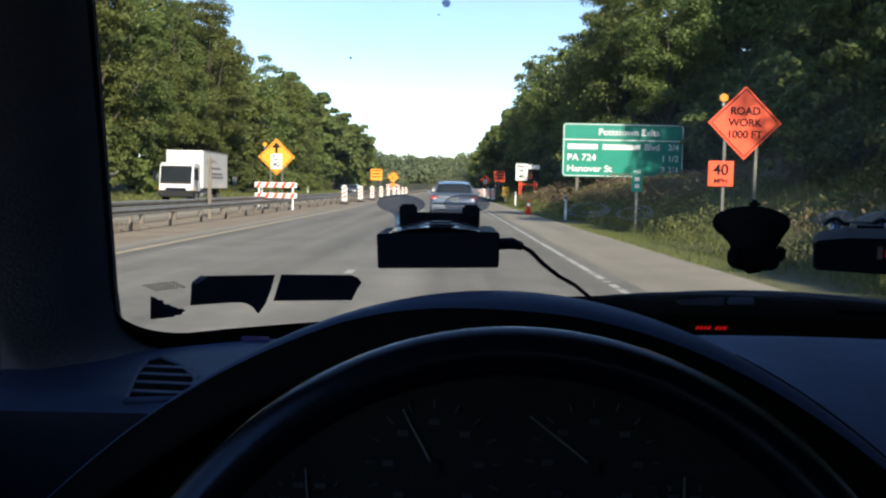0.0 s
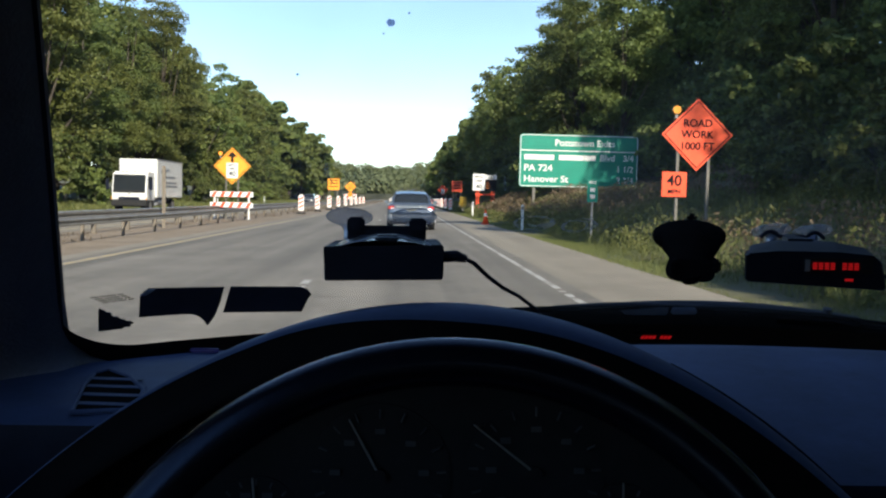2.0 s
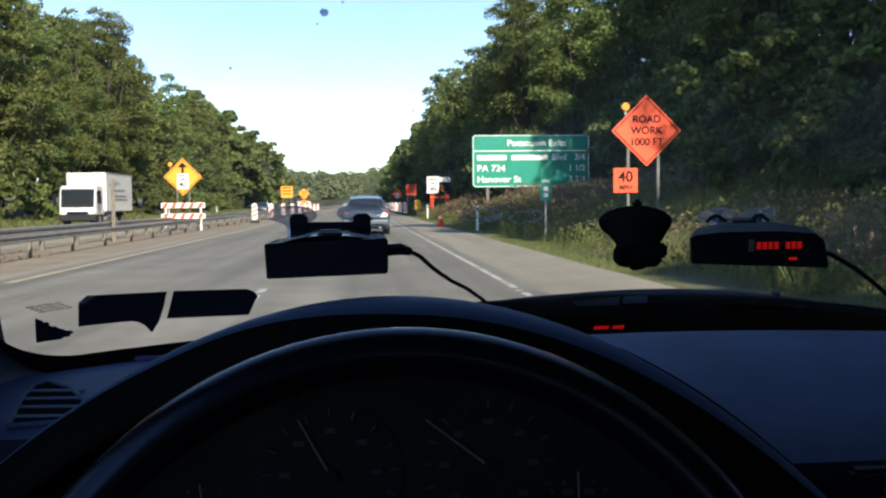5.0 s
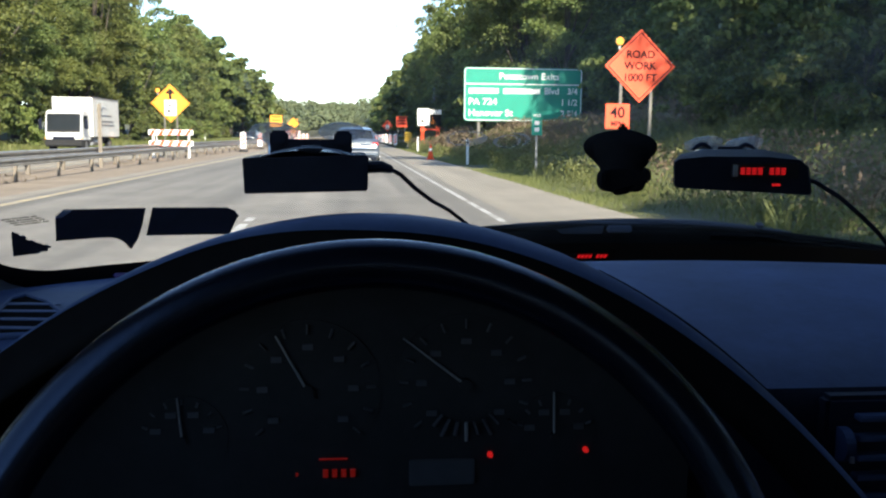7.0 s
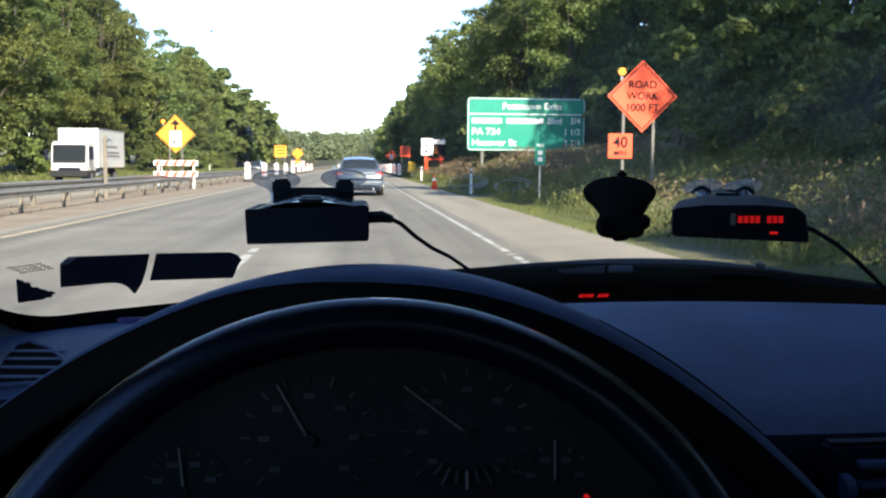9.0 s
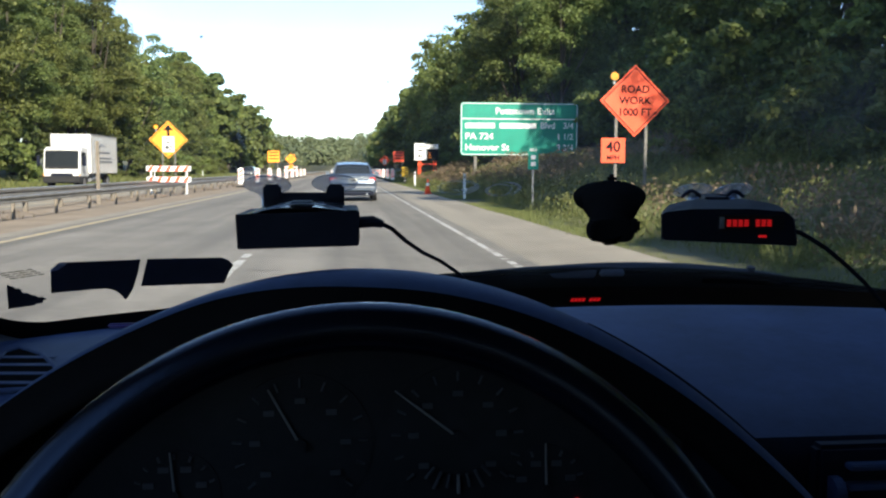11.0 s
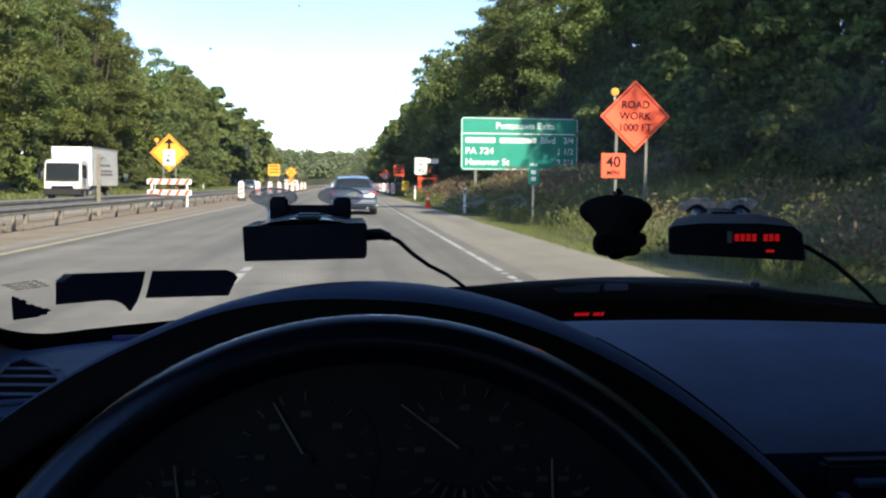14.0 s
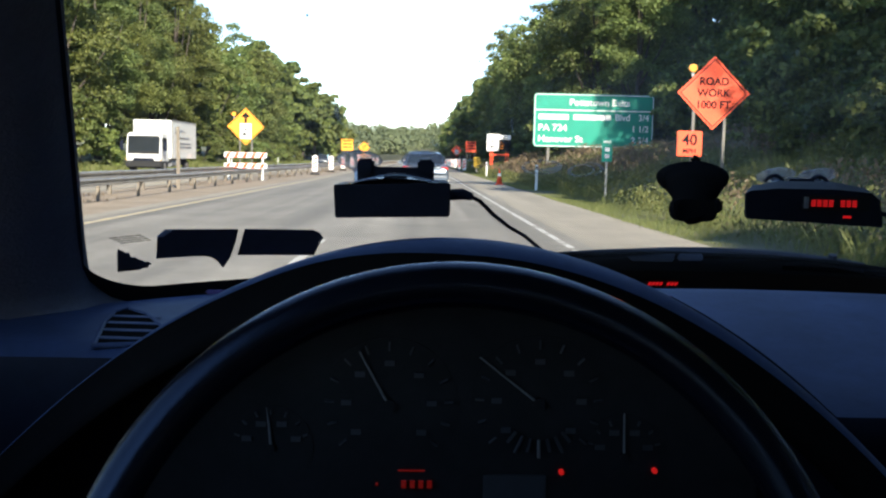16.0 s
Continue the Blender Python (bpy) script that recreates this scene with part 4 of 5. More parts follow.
part("beam", beam(-8.75, 1, -20, 380, 0.40, 1.1), M_STEEL, gr, "corrugated steel beam")
post_bm = box(-7.68, -7.61, -0.04, 0.04, -0.30, 0.53, 0.008, segs=1)
gp = part("post", post_bm, M_WOODPOST, gr)
for k in range(1, 122):
    q = gp.copy()
    scene.collection.objects.link(q)
    q.location = (0, 3.1 * k, random.Random(k).uniform(-0.02, 0.01))
gp = part("post", box(-8.90, -8.78, -0.05, 0.05, -0.30, 0.62, 0.008, segs=1), M_WOODPOST, gr)
for k in range(1, 122):
    q = gp.copy()
    scene.collection.objects.link(q)
    q.location = (0, 3.1 * k + 1.2, 0)
gr = thing("guardrail", "steel guardrail on posts beside the wooded verge", "guardrail")
part("beam", beam(5.35, -1, 82, 390, 0.42), M_STEEL, gr, "corrugated steel beam")
gp = part("post", box(5.36, 5.52, 81.9, 82.1, -0.30, 0.74, 0.008, segs=1), M_WOODPOST, gr)
for k in range(1, 80):
    q = gp.copy()
    scene.collection.objects.link(q)
    q.location = (0, 1.9 * k, 0)


# ---- trees ----
def leaf_cloud(rnd, lobes, leaves, size, flat=0.55):
    """Many small leaf sprays spread over the outer skin of the lobes."""
    c = np.array([l[:3] for l in lobes])
    r = np.array([l[3] for l in lobes])
    pick = rnd.choice(len(lobes), leaves, p=r ** 2 / (r ** 2).sum())
    d = rnd.normal(size=(leaves, 3))
    d /= np.linalg.norm(d, axis=1)[:, None]
    d[:, 2] = np.where(d[:, 2] < -0.3, -d[:, 2] * 0.6, d[:, 2])
    rad = r[pick] * rnd.uniform(0.60, 1.10, leaves)
    p = c[pick] + d * rad[:, None] * np.array((1, 1, 0.82))
    nrm = d * 0.55 + rnd.normal(size=(leaves, 3)) * 0.5 + np.array((0, 0, 0.35))
    nrm /= np.linalg.norm(nrm, axis=1)[:, None]
    a = np.cross(nrm, rnd.normal(size=(leaves, 3)))
    a /= np.linalg.norm(a, axis=1)[:, None] + 1e-6
    b = np.cross(nrm, a)
    s = size * rnd.uniform(0.55, 1.35, leaves)[:, None]
    droop = nrm * s * rnd.uniform(0.05, 0.35, leaves)[:, None]
    v = np.stack([p + a * s, p + b * s * flat - droop, p - a * s * 0.9, p - b * s * flat - droop], 1).reshape(-1, 3)
    return v, np.arange(leaves * 4).reshape(-1, 4)


def make_tree(seed, height, spread, leaves, size, leaf_material, name="broadleaf_tree", low=0.18, lobes_n=84, label="tall broadleaf tree in full summer leaf at the roadside", limbs=9):
    rnd = np.random.RandomState(seed)
    t = thing(name, label, "tree" if "tree" in name else "shrub", (0, 0, -500), group="roadside trees" if "tree" in name else "roadside shrubs")
    lobes = []
    for k in range(lobes_n):
        h = low + (1.0 - low) * ((k + 0.5) / lobes_n) ** 0.9
        w = math.sin(math.pi * min(1.0, 0.16 + 0.80 * (h - low) / (1 - low))) ** 0.7
        a = rnd.uniform(0, 2 * math.pi)
        rr = spread * w * rnd.uniform(0.30, 0.84)
        lobes.append((rr * math.cos(a), rr * math.sin(a), h * height * rnd.uniform(0.92, 1.02), spread * rnd.uniform(0.15, 0.31) * (0.55 + 0.45 * w)))
    trunk_h = height * 0.62
    bm = bmesh.new()
    lean = rnd.uniform(-0.4, 0.4, 2)
    spine = [(lean[0] * (k / 6) ** 2, lean[1] * (k / 6) ** 2, trunk_h * k / 6 - 0.3) for k in range(7)]
    r0 = height * (0.018 if height > 8 else 0.007)
    tube(spine, [r0 * (1.25 if k == 0 else 1.0 - 0.13 * k) for k in range(7)], 9, bm)
    for l in lobes[:: max(1, lobes_n // limbs)]:
        at_h = min(0.95, max(0.25, l[2] / height * 0.75))
        s = Vector(spine[int(at_h * 6)])
        e = Vector(l[:3])
        mid = s.lerp(e, 0.5) + Vector((0, 0, -0.05 * height * 0.3))
        tube([s, mid, e], [r0 * 0.42, r0 * 0.28, r0 * 0.08], 6, bm)
    part("trunk", bm, M_BARK, t, "grey-brown trunk and limbs", smooth=True)
    v, f = leaf_cloud(rnd, lobes, leaves, size)
    crown = new("crown", sheet_mesh("crown", v, f, leaf_material))
    crown.parent = t
    return t


TREES = [make_tree(1, 15.0, 4.6, 30000, 0.104, M_LEAF_A), make_tree(2, 17.5, 5.0, 32000, 0.108, M_LEAF_B), make_tree(3, 13.0, 4.4, 28000, 0.102, M_LEAF_B, low=0.10),
         make_tree(4, 16.0, 4.2, 28000, 0.104, M_LEAF_A, low=0.22), make_tree(5, 12.0, 4.0, 26000, 0.102, M_LEAF_A, low=0.08)]
MID_TREES = [make_tree(6, 15.5, 4.8, 8000, 0.20, M_LEAF_A), make_tree(7, 17.0, 4.8, 8400, 0.205, M_LEAF_B), make_tree(8, 13.5, 4.4, 7600, 0.195, M_LEAF_B, low=0.10)]
FAR_TREES = [make_tree(11, 15.0, 5.2, 1400, 0.56, M_LEAF_A, lobes_n=24, limbs=4), make_tree(12, 13.0, 5.0, 1300, 0.55, M_LEAF_B, lobes_n=22, low=0.08, limbs=4)]
SHRUBS = [make_tree(21, 3.2, 2.0, 1800, 0.145, M_LEAF_B, "leafy_shrub", 0.05, 16, "leafy green shrub at the wood's edge", 3),
          make_tree(22, 4.6, 2.3, 2200, 0.15, M_LEAF_A, "leafy_shrub", 0.04, 18, "dense dark green shrub at the wood's edge", 3)]
rnd = random.Random(77)


def plant(kinds, x, y, s, sink=0.0):
    return copy_thing(rnd.choice(kinds), pose(x, y, land_z(x, y) - sink, 0, 0, rnd.uniform(0, 360)) @ Matrix.Diagonal((s, s, s * rnd.uniform(0.92, 1.08), 1)))


# the wood on the near side of the road
y = 7.0
while y < 150:
    x = 21.0 if 16 < y < 60 else 15.0 if y < 36 else 14.0
    plant(TREES if y < 78 else MID_TREES, x + rnd.uniform(-1.2, 1.2), y, rnd.uniform(0.86, 1.12))
    y += rnd.uniform(5.0, 7.0)
y = 3.0
while y < 150:
    plant(TREES if y < 50 else MID_TREES, 22.0 + rnd.uniform(-1.5, 2.0), y, rnd.uniform(0.95, 1.2))
    y += rnd.uniform(6.5, 9.0)
# unseen trees behind the camera, added to shade the right bank
y = -55.0
while y < 4:
    plant(FAR_TREES, 16.5 + rnd.uniform(-1.5, 1.5), y, rnd.uniform(0.85, 1.0))
    plant(FAR_TREES, 23.5 + rnd.uniform(-1.5, 1.5), y + 3, rnd.uniform(0.95, 1.1))
    y += 6
y = 6.0
while y < 150:
    plant(SHRUBS, 17.5 + rnd.uniform(-1.5, 1.5), y, rnd.uniform(1.0, 1.5), 0.1)
    y += rnd.uniform(6.0, 9.0)
y = 5.0
while y < 120:
    plant(FAR_TREES, 28 + rnd.uniform(-2, 2), y, rnd.uniform(1.0, 1.3))
    y += 8
y = 150
while y < 430:
    plant(FAR_TREES, 12.5 + rnd.uniform(-1.5, 1.5), y, rnd.uniform(0.85, 1.1))
    plant(FAR_TREES, 20 + rnd.uniform(-2, 2), y + 3, rnd.uniform(1.05, 1.3))
    y += rnd.uniform(6, 9)
y = 9.0
while y < 150:
    plant(SHRUBS, (12.4 if y < 34 else 16.0 if y < 58 else 10.6) + rnd.uniform(-0.7, 1.0), y, rnd.uniform(0.6, 1.15), 0.1)
    y += rnd.uniform(2.6, 4.2)
y = 26.0
while y < 78:
    plant(SHRUBS, 16.4 + rnd.uniform(-1.2, 1.5), y, rnd.uniform(0.9, 1.4), 0.1)
    plant(SHRUBS, 20.5 + rnd.uniform(-1.5, 1.5), y + 1.5, rnd.uniform(1.1, 1.6), 0.1)
    y += rnd.uniform(2.8, 4.2)
y = 10.0
while y < 38:
    if y < 28:
        plant(SHRUBS, 10.4 + rnd.uniform(-0.6, 0.8), y, rnd.uniform(0.45, 0.85), 0.1)
    plant(SHRUBS, 14.4 + rnd.uniform(-0.8, 0.8), y + 1.4, rnd.uniform(0.9, 1.3), 0.1)
    y += rnd.uniform(2.2, 3.6)
# the sunlit wood beyond the oncoming lanes
y = 16.0
while y < 175:
    plant(TREES if y < 105 else MID_TREES, -27.5 + rnd.uniform(-1.5, 1.2), y, rnd.uniform(0.98, 1.26))
    y += rnd.uniform(5.0, 7.0)
y = 20.0
while y < 175:
    plant(MID_TREES, -34.0 + rnd.uniform(-1.5, 1.5), y, rnd.uniform(1.22, 1.5))
    y += rnd.uniform(7.0, 9.5)
y = 175
while y < 300:
    plant(FAR_TREES, -27 + rnd.uniform(-1.5, 1.5), y, rnd.uniform(1.1, 1.35))
    plant(FAR_TREES, -34 + rnd.uniform(-2, 2), y + 3, rnd.uniform(1.25, 1.5))
    y += rnd.uniform(5.5, 8)
y = 14.0
while y < 180:
    plant(SHRUBS, -24.0 + rnd.uniform(-0.8, 1.0), y, rnd.uniform(0.7, 1.2), 0.1)
    y += rnd.uniform(3.0, 5.0)
for t in TREES + MID_TREES + FAR_TREES + SHRUBS:
    for o in (*t.children_recursive, t):
        bpy.data.objects.remove(o)

# woods on the far hills: uneven canopy clumps, air haze carried by the leaf colour
rs = np.random.RandomState(9)
CN = 2600
cy = 430 + 1500 * rs.rand(CN) ** 1.7
cx = rs.uniform(-0.30, 0.36, CN) * cy
keep = (np.abs(cx) > 9) | (cy > 640)
cx, cy = cx[keep], cy[keep]
cr = rs.uniform(3.0, 5.6, len(cx)) * (0.75 + cy / 1400)
base = np.array([land_z(float(a), float(b)) for a, b in zip(cx, cy)])
LEAVES = 120
d = rs.normal(size=(len(cx), LEAVES, 3))
d /= np.linalg.norm(d, axis=2)[..., None]
d[..., 2] = np.abs(d[..., 2])
ctr = np.stack([cx, cy, base + cr * 0.9], 1)[:, None]
p = ctr + d * cr[:, None, None] * np.array((1.0, 1.0, 1.15)) * rs.uniform(0.8, 1.1, (len(cx), LEAVES))[..., None]
nrm = d + rs.normal(size=d.shape) * 0.35
nrm /= np.linalg.norm(nrm, axis=2)[..., None]
a = np.cross(nrm, rs.normal(size=d.shape))
a /= np.linalg.norm(a, axis=2)[..., None]
b = np.cross(nrm, a)
s = (cr * 0.165)[:, None, None] * rs.uniform(0.6, 1.3, (len(cx), LEAVES))[..., None]
v = np.stack([p + a * s, p + b * s * 0.7, p - a * s, p - b * s * 0.7], 2).reshape(-1, 3)
tagged(new("distant_woods", sheet_mesh("distant_woods", v, np.arange(len(v)).reshape(-1, 4), M_LEAF_FAR)), "green woods covering the distant hills, air haze put into their colour", "woods", kind="stuff")


# ---- grass and weeds ----
def blades(name, n, xr, yr, h, w, material, label, seed, power=1.6, where=None):
    rs = np.random.RandomState(seed)
    y = yr[0] + (yr[1] - yr[0]) * rs.rand(n) ** power
    x = rs.uniform(xr[0], xr[1], n)
    if where is not None:
        k = where(x, y)
        x, y = x[k], y[k]
        n = len(x)
    patch = np.array([noise.noise((float(a) * 0.35, float(b) * 0.2, seed)) for a, b in zip(x, y)])
    k = patch > -0.35
    x, y, patch = x[k], y[k], patch[k]
    n = len(x)
    z = np.array([land_z(float(a), float(b)) for a, b in zip(x, y)]) - 0.05
    hh = h * rs.uniform(0.5, 1.25, n) * (0.8 + 0.7 * patch)
    ang = rs.uniform(0, 2 * np.pi, n)
    ww = w * rs.uniform(0.6, 1.4, n) * (1 + y / 40)
    tip = rs.normal(size=(n, 2)) * 0.32 * hh[:, None]
    dx, dy = np.cos(ang) * ww, np.sin(ang) * ww
    v = np.stack([np.stack([x - dx, y - dy, z], 1), np.stack([x + dx, y + dy, z], 1),
                  np.stack([x + dx * 0.8 + tip[:, 0] * 0.61, y + dy * 0.8 + tip[:, 1] * 0.61, z + hh * 0.65], 1), np.stack([x + tip[:, 0], y + tip[:, 1], z + hh], 1)], 1).reshape(-1, 3)
    ob = new(name, sheet_mesh(name, v, np.arange(n * 4).reshape(-1, 4), material))
    return tagged(ob, label, "grass", kind="stuff")


def tufts(name, n, xr, yr, h, size, material, label, seed, where):
    """Soft weed heads and small leaves crowded into uneven drifts."""
    rs = np.random.RandomState(seed)
    y = yr[0] + (yr[1] - yr[0]) * rs.rand(n) ** 1.7
    x = rs.uniform(xr[0], xr[1], n)
    drift = np.array([noise.noise((float(a) * 0.4, float(b) * 0.22, seed)) for a, b in zip(x, y)])
    k = (drift > -0.15) & where(x, y)
    x, y, drift = x[k], y[k], drift[k]
    n = len(x)
    z = np.array([land_z(float(a), float(b)) for a, b in zip(x, y)]) + h * (0.75 + 0.8 * drift) * rs.rand(n) ** 0.6
    p = np.stack([x, y, z], 1)
    u = rs.normal(size=(n, 3)) + np.array((0, 0, 0.9))
    u /= np.linalg.norm(u, axis=1)[:, None]
    w = np.cross(u, rs.normal(size=(n, 3)))
    w /= np.linalg.norm(w, axis=1)[:, None]
    s = (size * rs.uniform(0.6, 1.4, n) * (1 + y / 60))[:, None]
    v = np.stack([p - u * s, p + w * s * 0.4, p + u * s, p - w * s * 0.4], 1).reshape(-1, 3)
    return tagged(new(name, sheet_mesh(name, v, np.arange(n * 4).reshape(-1, 4), material)), label, "weeds", kind="stuff")


tufts("weed_heads", 72000, (5.3, 12.5), (7, 110), 1.0, 0.034, M_WEED, "pinkish dry weed heads crowding the bank", 41, lambda x, y: np.sin(y * 0.09 + x * 0.35) > -0.35)
tufts("weed_leaves", 76000, (5.0, 12.5), (7, 110), 0.70, 0.038, M_GRASS, "low leafy green weeds on the bank", 42, lambda x, y: x > 5.0)
blades("verge_grass", 110000, (4.05, 6.3), (3, 90), 0.13, 0.0042, M_GRASS, "short bright green grass along the shoulder", 31)
blades("tall_grass", 70000, (5.0, 13.0), (10, 150), 0.44, 0.0026, M_GRASS, "tall unmown green grass on the bank", 32)
blades("dry_weeds", 22000, (6.2, 11.5), (8, 120), 0.60, 0.0035, M_WEED, "dry straw-pink weeds on the bank", 33, where=lambda x, y: np.sin(y * 0.11 + x * 0.3) > -0.1)
blades("median_grass", 9000, (-9.3, -7.5), (6, 160), 0.16, 0.010, M_WEED, "sparse dry grass in the dirt median", 34, where=lambda x, y: np.sin(y * 0.37) > 0.1)
blades("far_verge_grass", 26000, (-26.0, -18.9), (8, 190), 0.45, 0.018, M_GRASS, "sunlit unmown grass beyond the oncoming lanes", 35)


# ---- signs ----
def diamond(parent, cx, cz, half, y, material, rim=True):
    pl = part("plate", prism([(cx, cz - half), (cx + half, cz), (cx, cz + half), (cx - half, cz)], "y", y, y + 0.02, bevel=0.006), material, parent)
    if rim:
        bm = bmesh.new()
        k = half * 0.91
        c = [(cx, cz - k), (cx + k, cz), (cx, cz + k), (cx - k, cz)]
        for (x0, z0), (x1, z1) in zip(c, c[1:] + c[:1]):
            rod((x0, y - 0.002, z0), (x1, y - 0.002, z1), 0.012, segs=6, bm=bm)
        part("border", bm, M_BLACK_INK, pl)
    return pl


def legs(parent, xs, z0, z1, y, w=0.06, material=M_POST):
    for x in xs:
        part("post", box(x - w / 2, x + w / 2, y + 0.022, y + 0.022 + w, z0, z1, 0.006, segs=1), material, parent)


def barricade(s, z_low, z_high, half):
    """Two striped rails on legs with feet, behind a sign's foot."""
    for z in (z_low, z_high):
        rail = part("barricade_rail", box(-half, half, -0.10, -0.07, z - 0.12, z + 0.12, 0.006), M_WHITE, s, "white barricade rail")
        for k in range(5):
            x0 = (-0.86 + 0.40 * k) * half
            part("stripe", prism([(x0 - 0.09, z - 0.11), (x0 + 0.07, z - 0.11), (x0 + 0.19, z + 0.11), (x0 + 0.03, z + 0.11)], "y", -0.106, -0.101), M_ORANGE, rail)
    for px in (-0.8 * half, 0.8 * half):
        part("barricade_leg", box(px - 0.04, px + 0.04, -0.07, -0.02, 0.0, z_high + 0.14, 0.006), M_WHITE, s)
        part("barricade_foot", box(px - 0.05, px + 0.05, -0.5, 0.45, 0.0, 0.06, 0.006), M_STEEL, s)


def warning_lamp(s, x, z):
    """Round amber flasher on a stub at the sign's shoulder."""
    lamp = part("flasher", rod((x, -0.03, z), (x, 0.05, z), 0.095, segs=20), M_AMBER, s, "round amber flasher")
    part("flasher_stub", box(x - 0.03, x + 0.03, 0.0, 0.04, z - 0.20, z - 0.08, 0.006), M_STEEL, lamp)


def road_work_sign(x, y, material, stand):
    z0 = max(land_z(x, y), 0.0)
    s = thing("road_work_sign", "amber diamond road work sign over a striped barricade" if stand else "orange diamond road work sign with a small speed plate", "road sign", (x, y, z0))
    m = 2.85 - z0 if not stand else 2.75
    legs(s, (-0.42, 0.42) if stand else (-0.45, 0.30), -0.3, m, 0, 0.07)
    diamond(s, 0, m, 0.87, 0, material)
    for t, z in (("ROAD", 0.27), ("WORK", 0.0), ("1000 FT", -0.28)):
        words(t, 0.25, M_BLACK_INK, s, (0, -0.004, m + z))
    px = 0.0 if stand else -0.53
    part("speed_plate", box(px - 0.30, px + 0.30, -0.125 if stand else -0.03, -0.108 if stand else -0.012, m - 1.50, m - 0.90, 0.008), material, s, "small speed plate")
    words("40", 0.36, M_BLACK_INK, s, (px, -0.129 if stand else -0.034, m - 1.12))
    words("MPH", 0.16, M_BLACK_INK, s, (px, -0.129 if stand else -0.034, m - 1.38))
    warning_lamp(s, 0.55 if stand else -0.52, m + 0.58)
    if stand:
        barricade(s, 1.02, 1.52, 1.0)


def speed_ahead_sign(x, y, material, stand):
    """Diamond with an arrow over a speed limit plate, on a post or behind a striped barricade."""
    z0 = land_z(x, y)
    s = thing("speed_ahead_sign", "amber diamond arrow sign above a white and orange barricade" if stand else "orange diamond sign with black arrow over a speed plate", "road sign", (x, y, z0))
    legs(s, (-0.28, 0.28) if stand else (0.0,), -0.3, 2.35, 0, 0.06)
    diamond(s, 0, 2.55, 0.87, 0, material)
    part("arrow", prism([(-0.06, 2.72), (0.06, 2.72), (0.06, 2.98), (0.24, 2.98), (0, 3.24), (-0.24, 2.98), (-0.06, 2.98)], "y", -0.008, -0.001), M_BLACK_INK, s, "black upward arrow")
    part("speed_plate", box(-0.27, 0.27, -0.014, -0.002, 1.98, 2.70, 0.006), M_WHITE, s, "white speed limit plate")
    words("SPEED", 0.15, M_BLACK_INK, s, (0, -0.018, 2.58))
    words("LIMIT", 0.15, M_BLACK_INK, s, (0, -0.018, 2.42))
    words("40", 0.34, M_BLACK_INK, s, (0, -0.018, 2.18))
    if stand:
        barricade(s, 0.72, 1.22, 1.0)
        warning_lamp(s, -0.55, 3.13)


speed_ahead_sign(-8.2, 43, M_AMBER, True)
speed_ahead_sign(5.7, 140, M_ORANGE, False)
road_work_sign(6.95, 21.5, M_ORANGE, False)
road_work_sign(-8.4, 137, M_AMBER, True)

# green destination sign
gx, gy, gm = 10.65, 55.7, 3.70
gz = land_z(gx, gy)
gs = thing("destination_sign", "large green highway destination sign with white lettering", "road sign", (gx, gy, gz))
gm -= gz
plate = part("plate", prism([(u, v + gm) for u, v in rounded(7.4, 3.26, 0.20)], "y", 0, 0.03), M_SIGN_GREEN, gs)
edge = rounded(7.28, 3.14, 0.17)
part("border", tube([(u, -0.002, v + gm) for u, v in edge + edge[:1]], 0.030, 6), M_WHITE, plate, "white border line")
part("divider", box(-3.62, 3.62, -0.006, -0.001, gm + 0.60, gm + 0.66), M_WHITE, plate, "white dividing line")
words("Pottstown Exits", 0.55, M_WHITE, gs, (0.35, -0.004, gm + 1.10), wide=1.06)
for x0, x1 in ((-3.40, -1.55), (-1.25, 1.05)):
    part("name_bar", box(x0, x1, -0.006, -0.001, gm + 0.06, gm + 0.37), M_WHITE, plate)
words("Blvd", 0.55, M_WHITE, gs, (1.30, -0.004, gm + 0.22), "LEFT")
words("PA 724", 0.55, M_WHITE, gs, (-3.42, -0.004, gm - 0.46), "LEFT", wide=1.1)
words("Hanover St", 0.55, M_WHITE, gs, (-3.42, -0.004, gm - 1.14), "LEFT", wide=1.1)
for t, z in (("3/4", 0.22), ("1 1/2", -0.46), ("2 3/4", -1.14)):
    words(t, 0.52, M_WHITE, gs, (3.42, -0.004, gm + z), "RIGHT")
for x in (-2.75, 0.15, 2.75):
    part("post", box(x - 0.09, x + 0.09, 0.032, 0.22, -0.5, gm + 1.5, 0.01, segs=1), M_POST, gs)

# speed display trailer
sx, sy = 6.5, 75
sz = land_z(sx, sy)
sp = thing("speed_display_trailer", "white speed display panel on an orange trailer frame", "speed display", (sx, sy, sz))
sp.matrix_basis = pose(sx, sy, sz, 0, 0, 0) @ Matrix.Diagonal((0.84, 0.84, 0.84, 1))
part("limit_panel", box(-1.15, 0.05, -0.02, 0.03, 2.1, 3.75, 0.02), M_WHITE, sp, "white speed limit panel")
words("SPEED", 0.33, M_BLACK_INK, sp, (-0.55, -0.024, 3.45))
words("LIMIT", 0.33, M_BLACK_INK, sp, (-0.55, -0.024, 3.05))
words("40", 0.62, M_BLACK_INK, sp, (-0.55, -0.024, 2.50))
part("top_panel", box(0.09, 1.20, -0.02, 0.03, 3.22, 3.66, 0.02), M_WHITE, sp, "white caption panel")
words("YOUR", 0.21, M_BLACK_INK, sp, (0.64, -0.024, 3.54))
words("SPEED", 0.21, M_BLACK_INK, sp, (0.64, -0.024, 3.34))
part("lamp_panel", box(0.12, 1.18, -0.02, 0.06, 2.05, 3.20, 0.02), M_BLACK_INK, sp, "black lamp panel")
